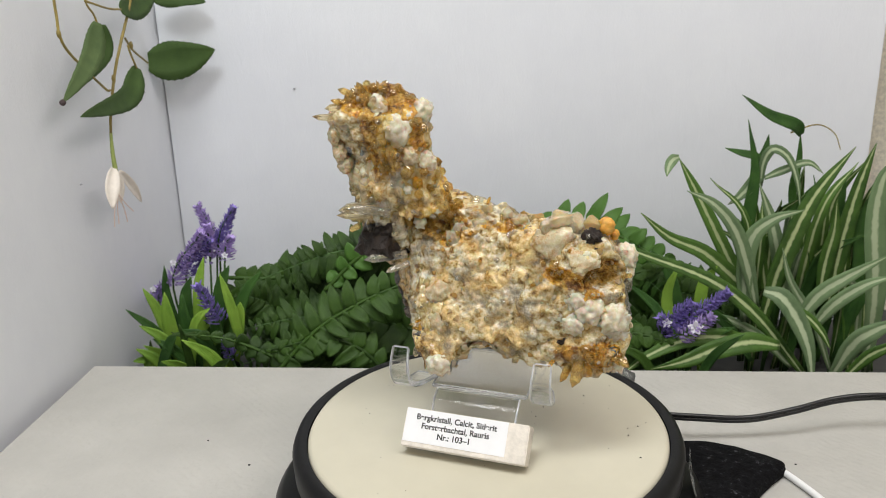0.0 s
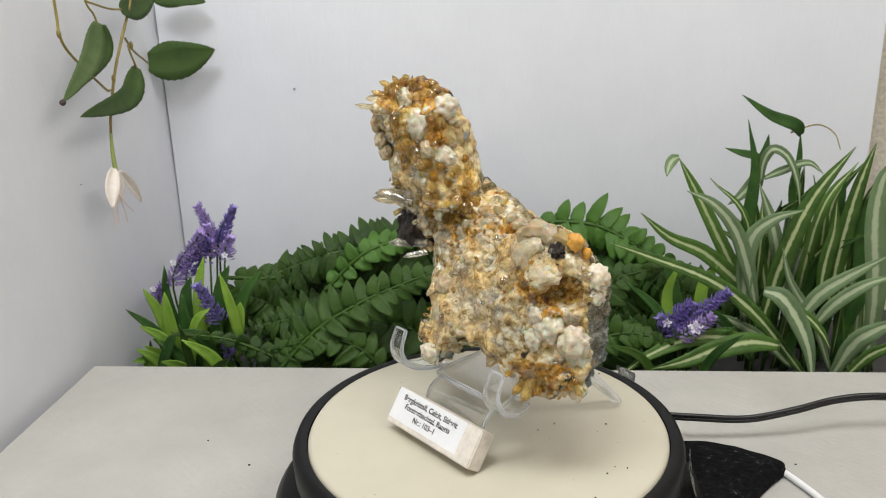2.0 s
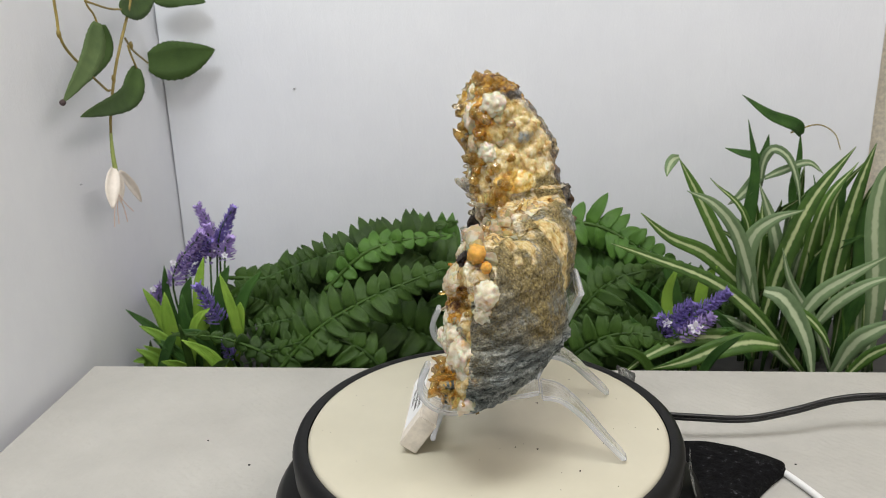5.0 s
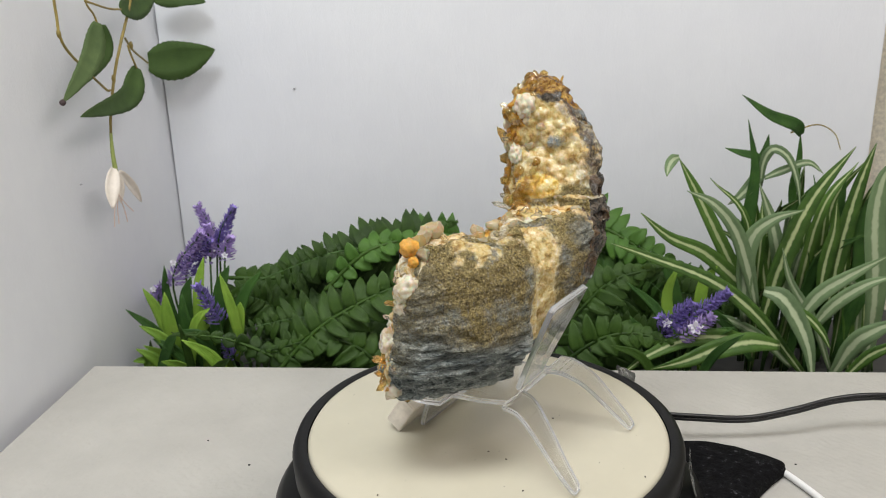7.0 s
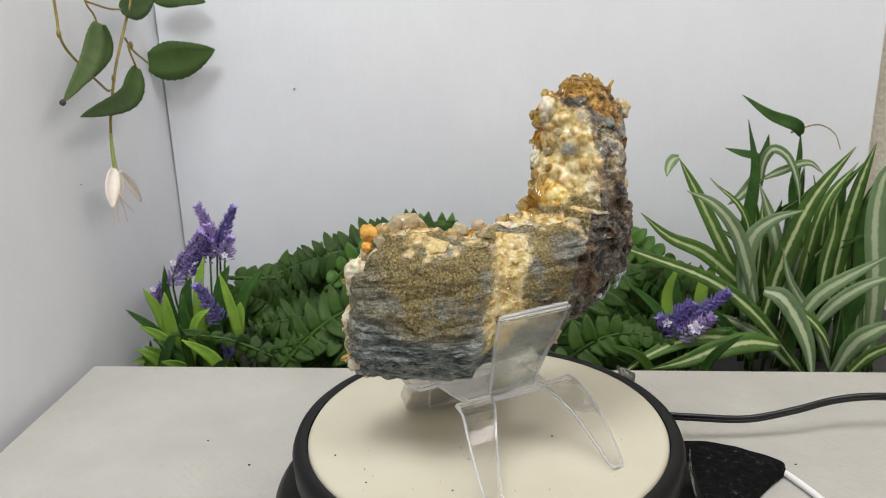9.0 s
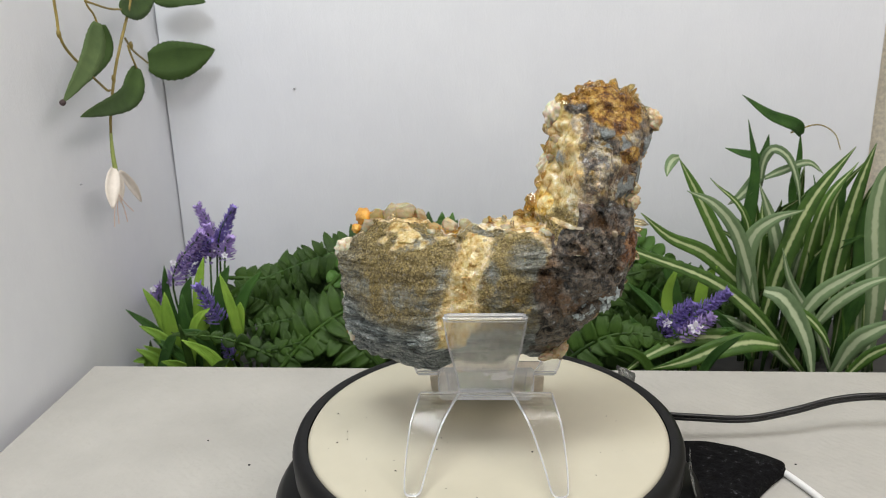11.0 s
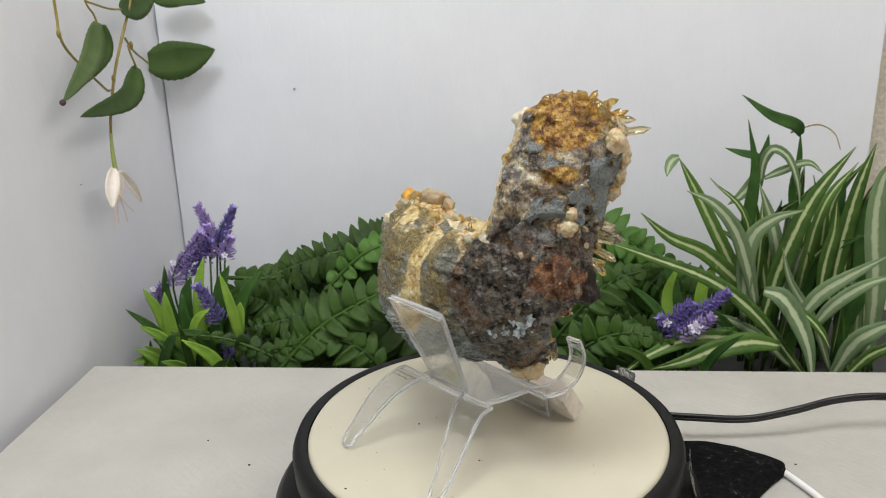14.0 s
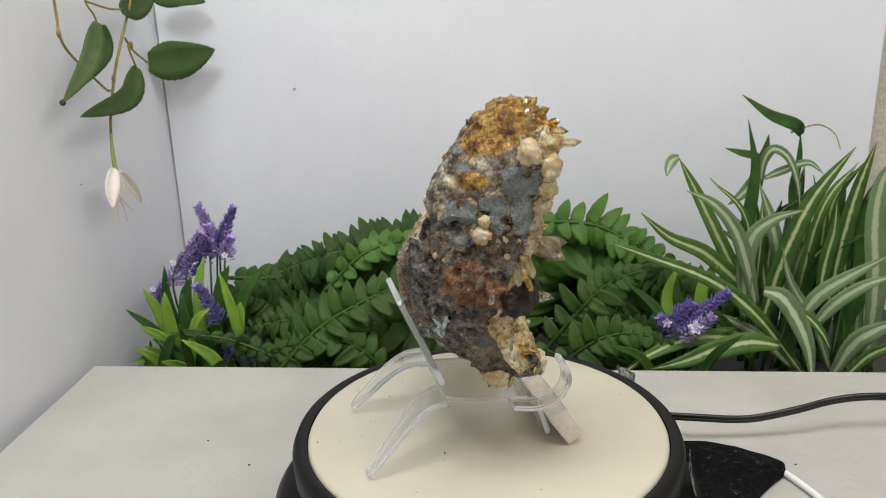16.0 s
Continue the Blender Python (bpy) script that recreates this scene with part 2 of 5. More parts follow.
ROCK = mat_rock()
CLEAR = mat_crystal("clear_quartz", (0.96, 0.94, 0.88), (0.92, 0.80, 0.52), 0.90, 0.05, False, 0.15)
AMBER = mat_crystal("amber_quartz", (0.95, 0.76, 0.30), (0.84, 0.48, 0.07), 0.82, 0.05, False, 0.15)
MILKY = mat_crystal("milky_quartz", (0.90, 0.83, 0.64), (0.80, 0.57, 0.22), 0.62, 0.06, False, 0.25)
MILKY.node_tree.nodes["Principled BSDF"].inputs["Subsurface Weight"].default_value = 0.3
MILKY.node_tree.nodes["Principled BSDF"].inputs["Subsurface Scale"].default_value = 0.004
GRAINS = mat_crystal("quartz_grains", (0.86, 0.78, 0.58), (0.66, 0.38, 0.09), 0.55, 0.10, True)
CALCITE = Mat("white_calcite", rough=0.16, trans=0.15, sub=0.35, subscale=0.004)
CALCITE.set(base=CALCITE.mix(CALCITE.step(CALCITE.noise(190, 6, 0.7), 0.55, 0.72), CALCITE.ramp(CALCITE.noise(300, 5), [(0.35, (0.66, 0.57, 0.38)), (0.6, (0.84, 0.79, 0.65))]), (0.62, 0.40, 0.12)))
CALCITE.bump(CALCITE.noise(260, 5, 0.6), 0.0009, 0.6)
CALCITE = CALCITE.m
CREAMY = Mat("cream_calcite", rough=0.15, sub=0.35, subscale=0.004)
_speck = CREAMY.math("MULTIPLY", CREAMY.step(CREAMY.noise(900, 2), 0.64, 0.69), CREAMY.step(CREAMY.noise(90, 3), 0.45, 0.6))
CREAMY.set(base=CREAMY.mix(_speck, CREAMY.mix(CREAMY.step(CREAMY.noise(170, 6, 0.7), 0.46, 0.68), CREAMY.ramp(CREAMY.noise(300, 5), [(0.35, (0.58, 0.47, 0.27)), (0.62, (0.82, 0.75, 0.56))]), (0.55, 0.32, 0.09)), (0.05, 0.04, 0.03)))
CREAMY.bump(CREAMY.noise(240, 5, 0.6), 0.0009, 0.6)
CREAMY.set(trans=0.2)
CREAMY = CREAMY.m
SILVER = mat_plain("silver_mica", (0.36, 0.41, 0.42), 0.26, 0.9, 300, 0.0012)
SIDERITE = mat_plain("brown_siderite", (0.021, 0.013, 0.009), 0.5, 0.6, 200, 0.0012, spec=0.35)
ORANGE = mat_plain("orange_calcite", (0.70, 0.36, 0.06), 0.22, 0.35, 160, 0.0010, sub=0.2, subscale=0.003)


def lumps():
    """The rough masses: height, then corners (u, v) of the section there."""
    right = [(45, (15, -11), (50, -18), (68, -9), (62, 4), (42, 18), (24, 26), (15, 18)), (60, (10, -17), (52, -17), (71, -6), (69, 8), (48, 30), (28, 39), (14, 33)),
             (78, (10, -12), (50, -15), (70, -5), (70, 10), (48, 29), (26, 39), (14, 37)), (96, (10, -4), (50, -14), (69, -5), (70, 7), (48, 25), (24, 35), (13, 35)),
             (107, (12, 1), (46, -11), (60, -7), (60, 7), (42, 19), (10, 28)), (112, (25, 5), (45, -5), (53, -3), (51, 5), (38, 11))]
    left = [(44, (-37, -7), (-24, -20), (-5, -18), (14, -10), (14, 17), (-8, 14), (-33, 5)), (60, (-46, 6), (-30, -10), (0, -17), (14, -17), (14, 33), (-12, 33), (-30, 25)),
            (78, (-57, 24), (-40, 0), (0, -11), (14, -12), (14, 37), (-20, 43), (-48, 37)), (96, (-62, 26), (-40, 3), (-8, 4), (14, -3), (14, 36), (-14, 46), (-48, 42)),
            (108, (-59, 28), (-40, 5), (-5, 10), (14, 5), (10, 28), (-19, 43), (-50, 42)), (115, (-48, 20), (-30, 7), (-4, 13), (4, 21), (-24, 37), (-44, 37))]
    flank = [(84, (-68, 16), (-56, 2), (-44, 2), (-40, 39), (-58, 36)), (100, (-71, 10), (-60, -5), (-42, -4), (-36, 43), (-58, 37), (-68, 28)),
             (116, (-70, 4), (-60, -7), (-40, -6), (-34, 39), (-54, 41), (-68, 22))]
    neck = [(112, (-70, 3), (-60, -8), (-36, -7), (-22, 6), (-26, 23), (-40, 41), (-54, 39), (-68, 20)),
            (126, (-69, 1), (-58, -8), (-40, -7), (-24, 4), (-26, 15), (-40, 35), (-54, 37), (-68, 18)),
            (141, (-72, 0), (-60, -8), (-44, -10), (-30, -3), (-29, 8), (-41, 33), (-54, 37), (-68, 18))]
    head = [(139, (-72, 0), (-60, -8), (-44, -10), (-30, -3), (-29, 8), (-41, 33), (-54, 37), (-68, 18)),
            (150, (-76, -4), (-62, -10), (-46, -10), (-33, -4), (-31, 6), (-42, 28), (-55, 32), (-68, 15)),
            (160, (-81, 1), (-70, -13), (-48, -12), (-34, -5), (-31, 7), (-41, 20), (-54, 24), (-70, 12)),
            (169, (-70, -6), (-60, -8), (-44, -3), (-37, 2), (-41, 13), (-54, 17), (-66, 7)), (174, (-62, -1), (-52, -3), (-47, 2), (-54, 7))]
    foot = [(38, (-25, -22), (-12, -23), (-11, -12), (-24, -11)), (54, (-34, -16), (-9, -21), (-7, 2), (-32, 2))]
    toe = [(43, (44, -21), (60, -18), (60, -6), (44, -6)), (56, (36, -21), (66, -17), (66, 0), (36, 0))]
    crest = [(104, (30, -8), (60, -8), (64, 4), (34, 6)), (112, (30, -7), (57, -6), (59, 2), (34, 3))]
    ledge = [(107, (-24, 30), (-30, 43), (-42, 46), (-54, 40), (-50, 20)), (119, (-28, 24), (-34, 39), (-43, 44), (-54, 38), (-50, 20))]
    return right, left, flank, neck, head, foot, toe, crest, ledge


def smoothstep(x, lo, hi):
    t = np.clip((x - lo) / (hi - lo), 0, 1)
    return t * t * (3 - 2 * t)


def blob(u, v, z, cu, cv, cz, ru, rv, rz):
    return np.clip(1.25 - ((u - cu) / ru) ** 2 - ((v - cv) / rv) ** 2 - ((z - cz) / rz) ** 2, 0, 1)


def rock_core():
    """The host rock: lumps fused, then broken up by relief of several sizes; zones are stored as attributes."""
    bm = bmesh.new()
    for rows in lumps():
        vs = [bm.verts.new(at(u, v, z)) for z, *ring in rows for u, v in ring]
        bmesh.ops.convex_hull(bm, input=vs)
    tmp_me = bpy.data.meshes.new("lumps")
    bm.to_mesh(tmp_me)
    bm.free()
    tmp = new("lumps", tmp_me)
    mod = tmp.modifiers.new("fuse", "REMESH")
    mod.mode, mod.voxel_size = "VOXEL", 0.00070
    me = bpy.data.meshes.new_from_object(tmp.evaluated_get(bpy.context.evaluated_depsgraph_get()))
    bpy.data.objects.remove(tmp)
    n = len(me.vertices)
    co = np.empty(n * 3)
    me.vertices.foreach_get("co", co)
    co = co.reshape(n, 3)
    nor = np.array([tuple(v.normal) for v in me.vertices])
    inv = np.array(YAW.to_3x3().inverted())
    uvz = co @ inv.T * 1000
    nuv = nor @ inv.T
    u, v, z = uvz.T
    nv = nuv[:, 1]
    edge = np.array([noise.noise(Vector(p) * 60) for p in co])
    edge2 = np.array([noise.noise(Vector(p) * 170) for p in co])
    rough = np.array([noise.fractal(Vector(p) * 210, 0.9, 2.1, 4) for p in co])
    # facets like packed crystals
    def domes(scale):
        d = np.array([noise.voronoi(Vector(p) * scale)[0][0] for p in co])
        return np.sqrt(np.clip(1 - (d / 0.72) ** 2, 0, 1)) - 0.7
    mass, pack, bead = domes(92), domes(185), domes(330)
    def broken(scale, salt):
        """Tilted facets: each cell of the rock is cut by a plane of its own."""
        out = np.empty(n)
        for i, p in enumerate(co):
            q = Vector(p) * scale
            c = noise.voronoi(q)[1][0]
            out[i] = (q - c).dot(noise.cell_vector(c * 3.7 + Vector((salt, 0, 0))) * 2 - Vector((1, 1, 1)))
        return out
    facet, chip = broken(95, 1), broken(240, 5)
    plates = np.array([noise.fractal(Vector((p[0] * 40, p[1] * 40, p[2] * 300 + p[0] * 36)), 0.9, 2.1, 3) for p in co])
    body = smoothstep(u, -34, -22)
    low = 1 - smoothstep(z + edge * 6, 112, 119)
    w_schist = smoothstep(nv + edge * 0.25, -0.02, 0.22) * body * low
    w_schist = np.maximum(w_schist, smoothstep(nuv[:, 0] * 0.8 + nv, 0.5, 0.8) * low * body)
    axis = 5 + (107 - z) * 0.24
    vein = np.exp(-((u - axis + edge * 4) / 9.0) ** 2) * smoothstep(nv, 0, 0.3) * (z < 112) * smoothstep(z + edge * 6, 54, 62)
    patch = np.clip(blob(u, v, z, 36, 20, 110, 26, 16, 9) * (0.45 + 0.9 * edge2), 0, 1) * smoothstep(nv, -0.1, 0.3)
    w_white = np.maximum.reduce([vein, patch, smoothstep(u + edge * 6, -42, -34) * smoothstep(z, 116, 124),
                                 blob(u, v, z, 54, -14, 72, 15, 14, 9), blob(u, v, z, 56, -12, 100, 14, 12, 9) * 0.8, blob(u, v, z, -26, -14, 62, 12, 14, 14) * 0.6, smoothstep(u + edge * 4, 63, 68) * 0.62, blob(u, v, z, -80, 2, 159, 7, 9, 9), blob(u, v, z, -40, 22, 146, 14, 12, 13) * 0.9, blob(u, v, z, -15, 20, 113, 13, 10, 6)])
    w_schist = w_schist * (1 - np.clip(vein + patch, 0, 1))
    neck_band = blob(u, v, z, -34, 30, 117, 13, 18, 9) * smoothstep(nv, 0.1, 0.4)
    w_schist = np.maximum(w_schist, neck_band)
    w_olive = np.maximum(smoothstep(z + edge * 12, 62, 80) * (1 - 0.4 * smoothstep(u, 54, 68)) * (1 - 0.7 * blob(u, v, z, -24, 40, 104, 14, 20, 9)), 0.9 * blob(u, v, z, -26, 40, 84, 16, 20, 14))
    w_sid = (1 - smoothstep(u + edge * 7, -30, -18)) * smoothstep(nv - nuv[:, 0] * 0.9 + edge * 0.3, 0.0, 0.35) * (1 - smoothstep(z + edge * 7, 122, 130))
    w_sid = np.maximum(w_sid, blob(u, v, z, -57, -4, 99, 14, 14, 9))
    back_head = smoothstep(nv - nuv[:, 0] * 0.8, 0.05, 0.4)
    w_clay = np.maximum.reduce([blob(u, v, z, *c) for c in ((-70, 9, 134, 10, 13, 11), (-74, 6, 147, 7, 9, 7), (-62, 25, 131, 9, 12, 8), (-55, 25, 154, 8, 9, 6), (-60, 20, 150, 5, 8, 4),
                                                              (-78, 2, 147, 8, 7, 9), (-64, -6, 142, 7, 9, 5))]) * np.where(edge2 + 0.5 * edge > -0.22, 1.0, 0.2)
    w_clay = np.maximum.reduce([w_clay, blob(u, v, z, -40, 44, 86, 9, 14, 8) * 0.44, blob(u, v, z, -36, 20, 145, 5, 8, 5) * 0.55])
    w_rust = np.maximum.reduce([blob(u, v, z, -62, 19, 146, 10, 12, 5) * 0.85, back_head * blob(u, v, z, -60, 12, 166, 16, 22, 15), smoothstep(z, 163, 171) * 0.9,
                                blob(u, v, z, -48, -8, 152, 13, 12, 26) * 0.85,
                                blob(u, v, z, 60, -8, 93, 10, 10, 8) * 0.75,
                                blob(u, v, z, 50, -14, 54, 16, 12, 6) * 0.75, blob(u, v, z, -24, 0, 107, 22, 16, 9) * 0.75, blob(u, v, z, 50, -14, 88, 18, 10, 5) * 0.62, blob(u, v, z, 10, 4, 114, 40, 14, 5) * 0.45])
    w_sid = np.maximum(w_sid, 0.56 * back_head * (1 - smoothstep(u, -46, -36)) * smoothstep(z, 118, 126))
    w_rust = np.maximum(w_rust, (0.12 + 0.28 * (edge2 + edge)) * (nv < 0.2))
    w_amber = np.maximum.reduce([blob(u, v, z, *c) for c in ((-37, -3, 164, 7, 10, 11), (-32, -1, 152, 6, 9, 12), (-45, -9, 144, 8, 9, 13), (-24, 0, 108, 13, 12, 8), (-17, 0, 101, 9, 10, 9),
                                                               (39, -13, 91, 15, 9, 5), (60, -8, 92, 9, 9, 7), (56, -13, 81, 6, 7, 5), (56, -14, 54, 18, 13, 7), (10, 3, 108, 14, 9, 4),
                                                               (-31, -8, 56, 5, 9, 7), (-60, -8, 168, 15, 11, 9))])
    w_brown = np.clip(blob(u, v, z, -67, 26, 104, 12, 14, 13) + blob(u, v, z, -70, 14, 98, 10, 12, 8), 0, 1) * 0.75
    w_amber = np.clip(w_amber * (0.75 + 0.6 * edge2), 0, 1) * (nv < 0.3)
    w_yellow = np.maximum.reduce([blob(u, v, z, -27, 16, 124, 10, 14, 7), blob(u, v, z, -44, -10, 150, 7, 9, 20) * 0.75, blob(u, v, z, -26, 2, 112, 14, 12, 6) * 0.6, blob(u, v, z, -16, 46, 84, 10, 14, 9) * 0.42])
    w_sid = np.maximum(w_sid, blob(u, v, z, -43, 14, 168, 10, 12, 6) * 0.85)
    front = np.clip(1 - w_schist - w_sid * 0.8 - w_clay - vein - patch, 0, 1)
    calm = (1 - 0.75 * np.clip(w_clay * 1.6, 0, 1)) * (1 - 0.6 * front)
    move = (mass * (2.6 + 1.4 * edge) + pack * (1.7 + 1.2 * edge2) + bead * 0.5) * front + calm * (facet * (1.1 + 2.4 * w_sid + 1.2 * w_rust - 0.1 * w_schist) + chip * (0.55 + 0.5 * w_sid - 0.1 * w_schist - 0.3 * np.clip(w_rust, 0, 1)) + rough * 0.5) + edge2 * 1.1 + edge * (1.4 + 1.2 * front)
    move = move + plates * 2.7 * w_schist * (1 - 0.7 * w_olive) + np.where(w_clay > 0.3, 0.4, 0)
    # the crystal face is hollowed by vugs
    move = move - 5.0 * blob(u, v, z, 60, -8, 92, 8, 12, 7) - 3.0 * blob(u, v, z, -62, 20, 126, 8, 22, 5) - 7.0 * blob(u, v, z, 2, -15, 46, 12, 14, 9) - 4.0 * blob(u, v, z, 58, -10, 88, 11, 12, 5) - 3.0 * blob(u, v, z, 40, -14, 91, 8, 10, 3) - 3.5 * blob(u, v, z, -26, 2, 106, 12, 12, 5) - 3.0 * blob(u, v, z, -58, -6, 146, 9, 9, 4)
    co = co + nor * (move / 1000)[:, None]
    me.vertices.foreach_set("co", co.ravel())
    for name, w in (("schist", w_schist), ("siderite", w_sid), ("rust", w_rust), ("clay", w_clay), ("white", w_white), ("olive", w_olive), ("yellow", w_yellow), ("amber", w_amber), ("brown", w_brown)):
        me.attributes.new(name, "FLOAT", "POINT").data.foreach_set("value", w.astype(np.float32))
    me.materials.clear()
    me.materials.append(ROCK)
    me.update()
    smooth = np.array([front[p.vertices[0]] > 0.5 for p in me.polygons])
    me.polygons.foreach_set("use_smooth", smooth)
    me.name = "host_rock"
    return new("host_rock", me), co, nor, uvz, front, np.maximum(w_rust, w_amber), w_white


def crystal_mesh(name, r, length, material, seed, flat=1.0):
    """A six-sided crystal with an uneven pointed end, rooted at its origin and growing along z."""
    rnd = random.Random(seed)
    bm = bmesh.new()
    ring = lambda k, z, j: [bm.verts.new((k * r * math.cos(a) * (1 + j * rnd.uniform(-1, 1)), k * r * flat * math.sin(a) * (1 + j * rnd.uniform(-1, 1)), z + j * rnd.uniform(-1, 1) * r))
                            for a in np.linspace(0, 2 * math.pi, 6, False)]
    rings = [ring(0.95, -0.25 * length, 0.0), ring(1.0, 0.3 * length, 0.06), ring(0.93, 0.76 * length, 0.10)]
    tip = bm.verts.new((rnd.uniform(-0.25, 0.25) * r, rnd.uniform(-0.25, 0.25) * r, length))
    for a, b in zip(rings, rings[1:]):
        for i in range(6):
            bm.faces.new((a[i], a[(i + 1) % 6], b[(i + 1) % 6], b[i]))
    for i in range(6):
        bm.faces.new((rings[-1][i], rings[-1][(i + 1) % 6], tip))
    bm.faces.new(rings[0][::-1])
    me = bpy.data.meshes.new(name)
    bm.to_mesh(me)
    bm.free()
    me.materials.append(material)
    return me


def nodule_mesh(name, r, material, seed, squash=0.7, rough=0.28, sub=3):
    """An uneven rounded lump."""
    bm = bmesh.new()
    bmesh.ops.create_icosphere(bm, subdivisions=sub, radius=r)
    for vert in bm.verts:
        d = vert.co.normalized()
        k = 1 + rough * noise.fractal(d * 2.3 + Vector((seed * 7.1, 0, 0)), 0.8, 2.1, 4)
        vert.co = Vector((d.x, d.y * 0.9, d.z * squash)) * r * k
    me = bpy.data.meshes.new(name)
    bm.to_mesh(me)
    bm.free()
    if sub > 1:
        me.polygons.foreach_set("use_smooth", [True] * len(me.polygons))
    me.materials.append(material)
    return me


def grain_shape(seed, squash=0.85):
    """Corners and faces of one angular grain of unit radius."""
    rnd = random.Random(seed)
    bm = bmesh.new()
    vs = []
    for _ in range(13):
        d = Vector((rnd.gauss(0, 1), rnd.gauss(0, 1), rnd.gauss(0, 1))).normalized()
        vs.append(bm.verts.new((d.x, d.y * 0.85, d.z * squash)))
    bmesh.ops.convex_hull(bm, input=vs)
    bm.verts.ensure_lookup_table()
    keep = [v for v in bm.verts if v.link_faces]
    num = {v: i for i, v in enumerate(keep)}
    out = np.array([tuple(v.co) for v in keep]), [[num[v] for v in f.verts] for f in bm.faces]
    bm.free()
    return out


def block_mesh(name, r, material, seed, cut=0.70, planes=14, rough=0.05, flat=1.0, sub=4, smooth=False):
    """A lump broken along flat faces."""
    rnd = random.Random(seed)
    bm = bmesh.new()
    bmesh.ops.create_icosphere(bm, subdivisions=sub, radius=1.0)
    cuts = [(Vector((rnd.gauss(0, 1), rnd.gauss(0, 1), rnd.gauss(0, 1))).normalized(), cut * rnd.uniform(0.75, 1.2)) for _ in range(planes)]
    for vert in bm.verts:
        p = vert.co.copy()
        for n, d in cuts:
            p -= n * max(0.0, p.dot(n) - d)
        p *= 1 + rough * noise.fractal(p * 3.1 + Vector((seed * 1.7, 0, 0)), 0.9, 2.0, 4)
        vert.co = Vector((p.x * 1.1, p.y * 0.9, p.z * flat)) * r
    me = bpy.data.meshes.new(name)
    bm.to_mesh(me)
    bm.free()
    me.polygons.foreach_set("use_smooth", [smooth] * len(me.polygons))
    me.materials.append(material)
    return me


def specimen():
    top = thing("mineral_specimen", "crystal specimen of quartz, white calcite and brown siderite on grey schist", "mineral")
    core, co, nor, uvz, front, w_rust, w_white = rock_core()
    core.parent = top
    tagged(core, "layered grey schist with rusty crystal crust")
    rnd = random.Random(5)
    u, v, z = uvz.T

    def plant(name, me, where, way, scale=1.0, twist=None):
        ob = new(name, me)
        ob.parent = top
        q = Vector(way).to_track_quat("Z", "Y")
        ob.matrix_local = Matrix.LocRotScale(where, q, None) @ pose(0, 0, 0, 0, 0, rnd.uniform(0, 360)) @ Matrix.Diagonal((scale, scale, scale * rnd.uniform(0.8, 1.25), 1))
        return ob

    def scatter(name, meshes, weight, count, lo, hi, lean, sink=0.0006):
        idx = np.random.RandomState(len(name) + count).choice(len(co), count, p=weight / weight.sum())
        for i in idx:
            way = Vector(nor[i]) + lean * Vector((rnd.uniform(-1, 1), rnd.uniform(-1, 1), rnd.uniform(-0.6, 1)))
            plant(name, rnd.choice(meshes), Vector(co[i]) - Vector(nor[i]) * sink, way.normalized(), rnd.uniform(lo, hi))

    face = front * (nor @ np.array(YAW.to_3x3())[:, 1] < 0.25)
    clear = [crystal_mesh("quartz_point", 0.0016, 0.0055, CLEAR, s) for s in range(4)]
    amber = [crystal_mesh("amber_point", 0.0012, 0.0058, AMBER, s + 9) for s in range(4)]
    stub = [crystal_mesh("amber_point", 0.0024, 0.0044, AMBER, s + 19) for s in range(4)]
    milky = [block_mesh("quartz_grain", 0.0037, MILKY, s, 0.80, 9, 0.14, 0.9, 3, True) for s in range(9)]
    white = [nodule_mesh("calcite_grain", 0.0038, CALCITE, s + 30, 0.8, 0.4) for s in range(5)]
    rod = [crystal_mesh("amber_rod", 0.0014, 0.0090, AMBER, s + 27, 0.7) for s in range(3)]
    body_face = face * (z < 112) * (u > -40)
    scatter("quartz_grain", milky, face * (1.02 - np.clip(w_rust, 0, 1)), 95, 0.35, 0.9, 0.4, 0.0020)
    scatter("quartz_point", clear, face * (1 - 0.6 * (body_face > 0)), 80, 0.4, 1.1, 0.75)
    scatter("amber_point", amber, face * np.clip(w_rust - 0.35, 0.01, 1) * (z < 150), 90, 0.4, 0.9, 1.0)
    scatter("amber_point", stub, face * np.clip(w_rust - 0.45, 0.0, 1), 90, 0.5, 1.1, 0.7, 0.0012)
    scatter("calcite_grain", white, face * (w_white + 0.04), 22, 0.5, 1.2, 0.3, 0.0022)
    crown = (z > 164) * (v < 8) * 1.0
    scatter("amber_point", stub, crown, 34, 0.5, 0.95, 1.2, 0.0020)
    scatter("amber_rod", rod, crown, 16, 0.35, 0.75, 1.2, 0.0018)
    scatter("amber_rod", rod, (z < 58) * (u > 38) * (v < 2) * 1.0, 20, 0.4, 0.85, 1.2, 0.0018)
    rim = (z > 104) * (z < 118) * (u > -20) * 1.0
    scatter("quartz_grain", milky, rim, 22, 0.5, 1.0, 0.4, 0.0022)
    slope = (z > 112) * (z < 136) * (u > -38) * (u < -14) * (v < 14) * 1.0
    scatter("amber_point", stub, slope, 26, 0.7, 1.3, 0.7, 0.0014)

    # small grains between them, too many to count
    rs = np.random.RandomState(8)
    shapes = [grain_shape(s + 60) for s in range(6)]
    w = face + 0.02 * (1 - front)
    verts, faces, base = [], [], 0
    for i in rs.choice(len(co), 200, p=w / w.sum()):
        sv, sf = shapes[rs.randint(6)]
        q = np.array(Euler(rs.uniform(0, 6.28, 3)).to_matrix())
        verts.append(sv @ q.T * rs.uniform(0.0008, 0.0021) + co[i])
        faces += [[k + base for k in f] for f in sf]
        base += len(sv)
    me = bpy.data.meshes.new("grain_crust")
    me.from_pydata(np.concatenate(verts).tolist(), [], faces)
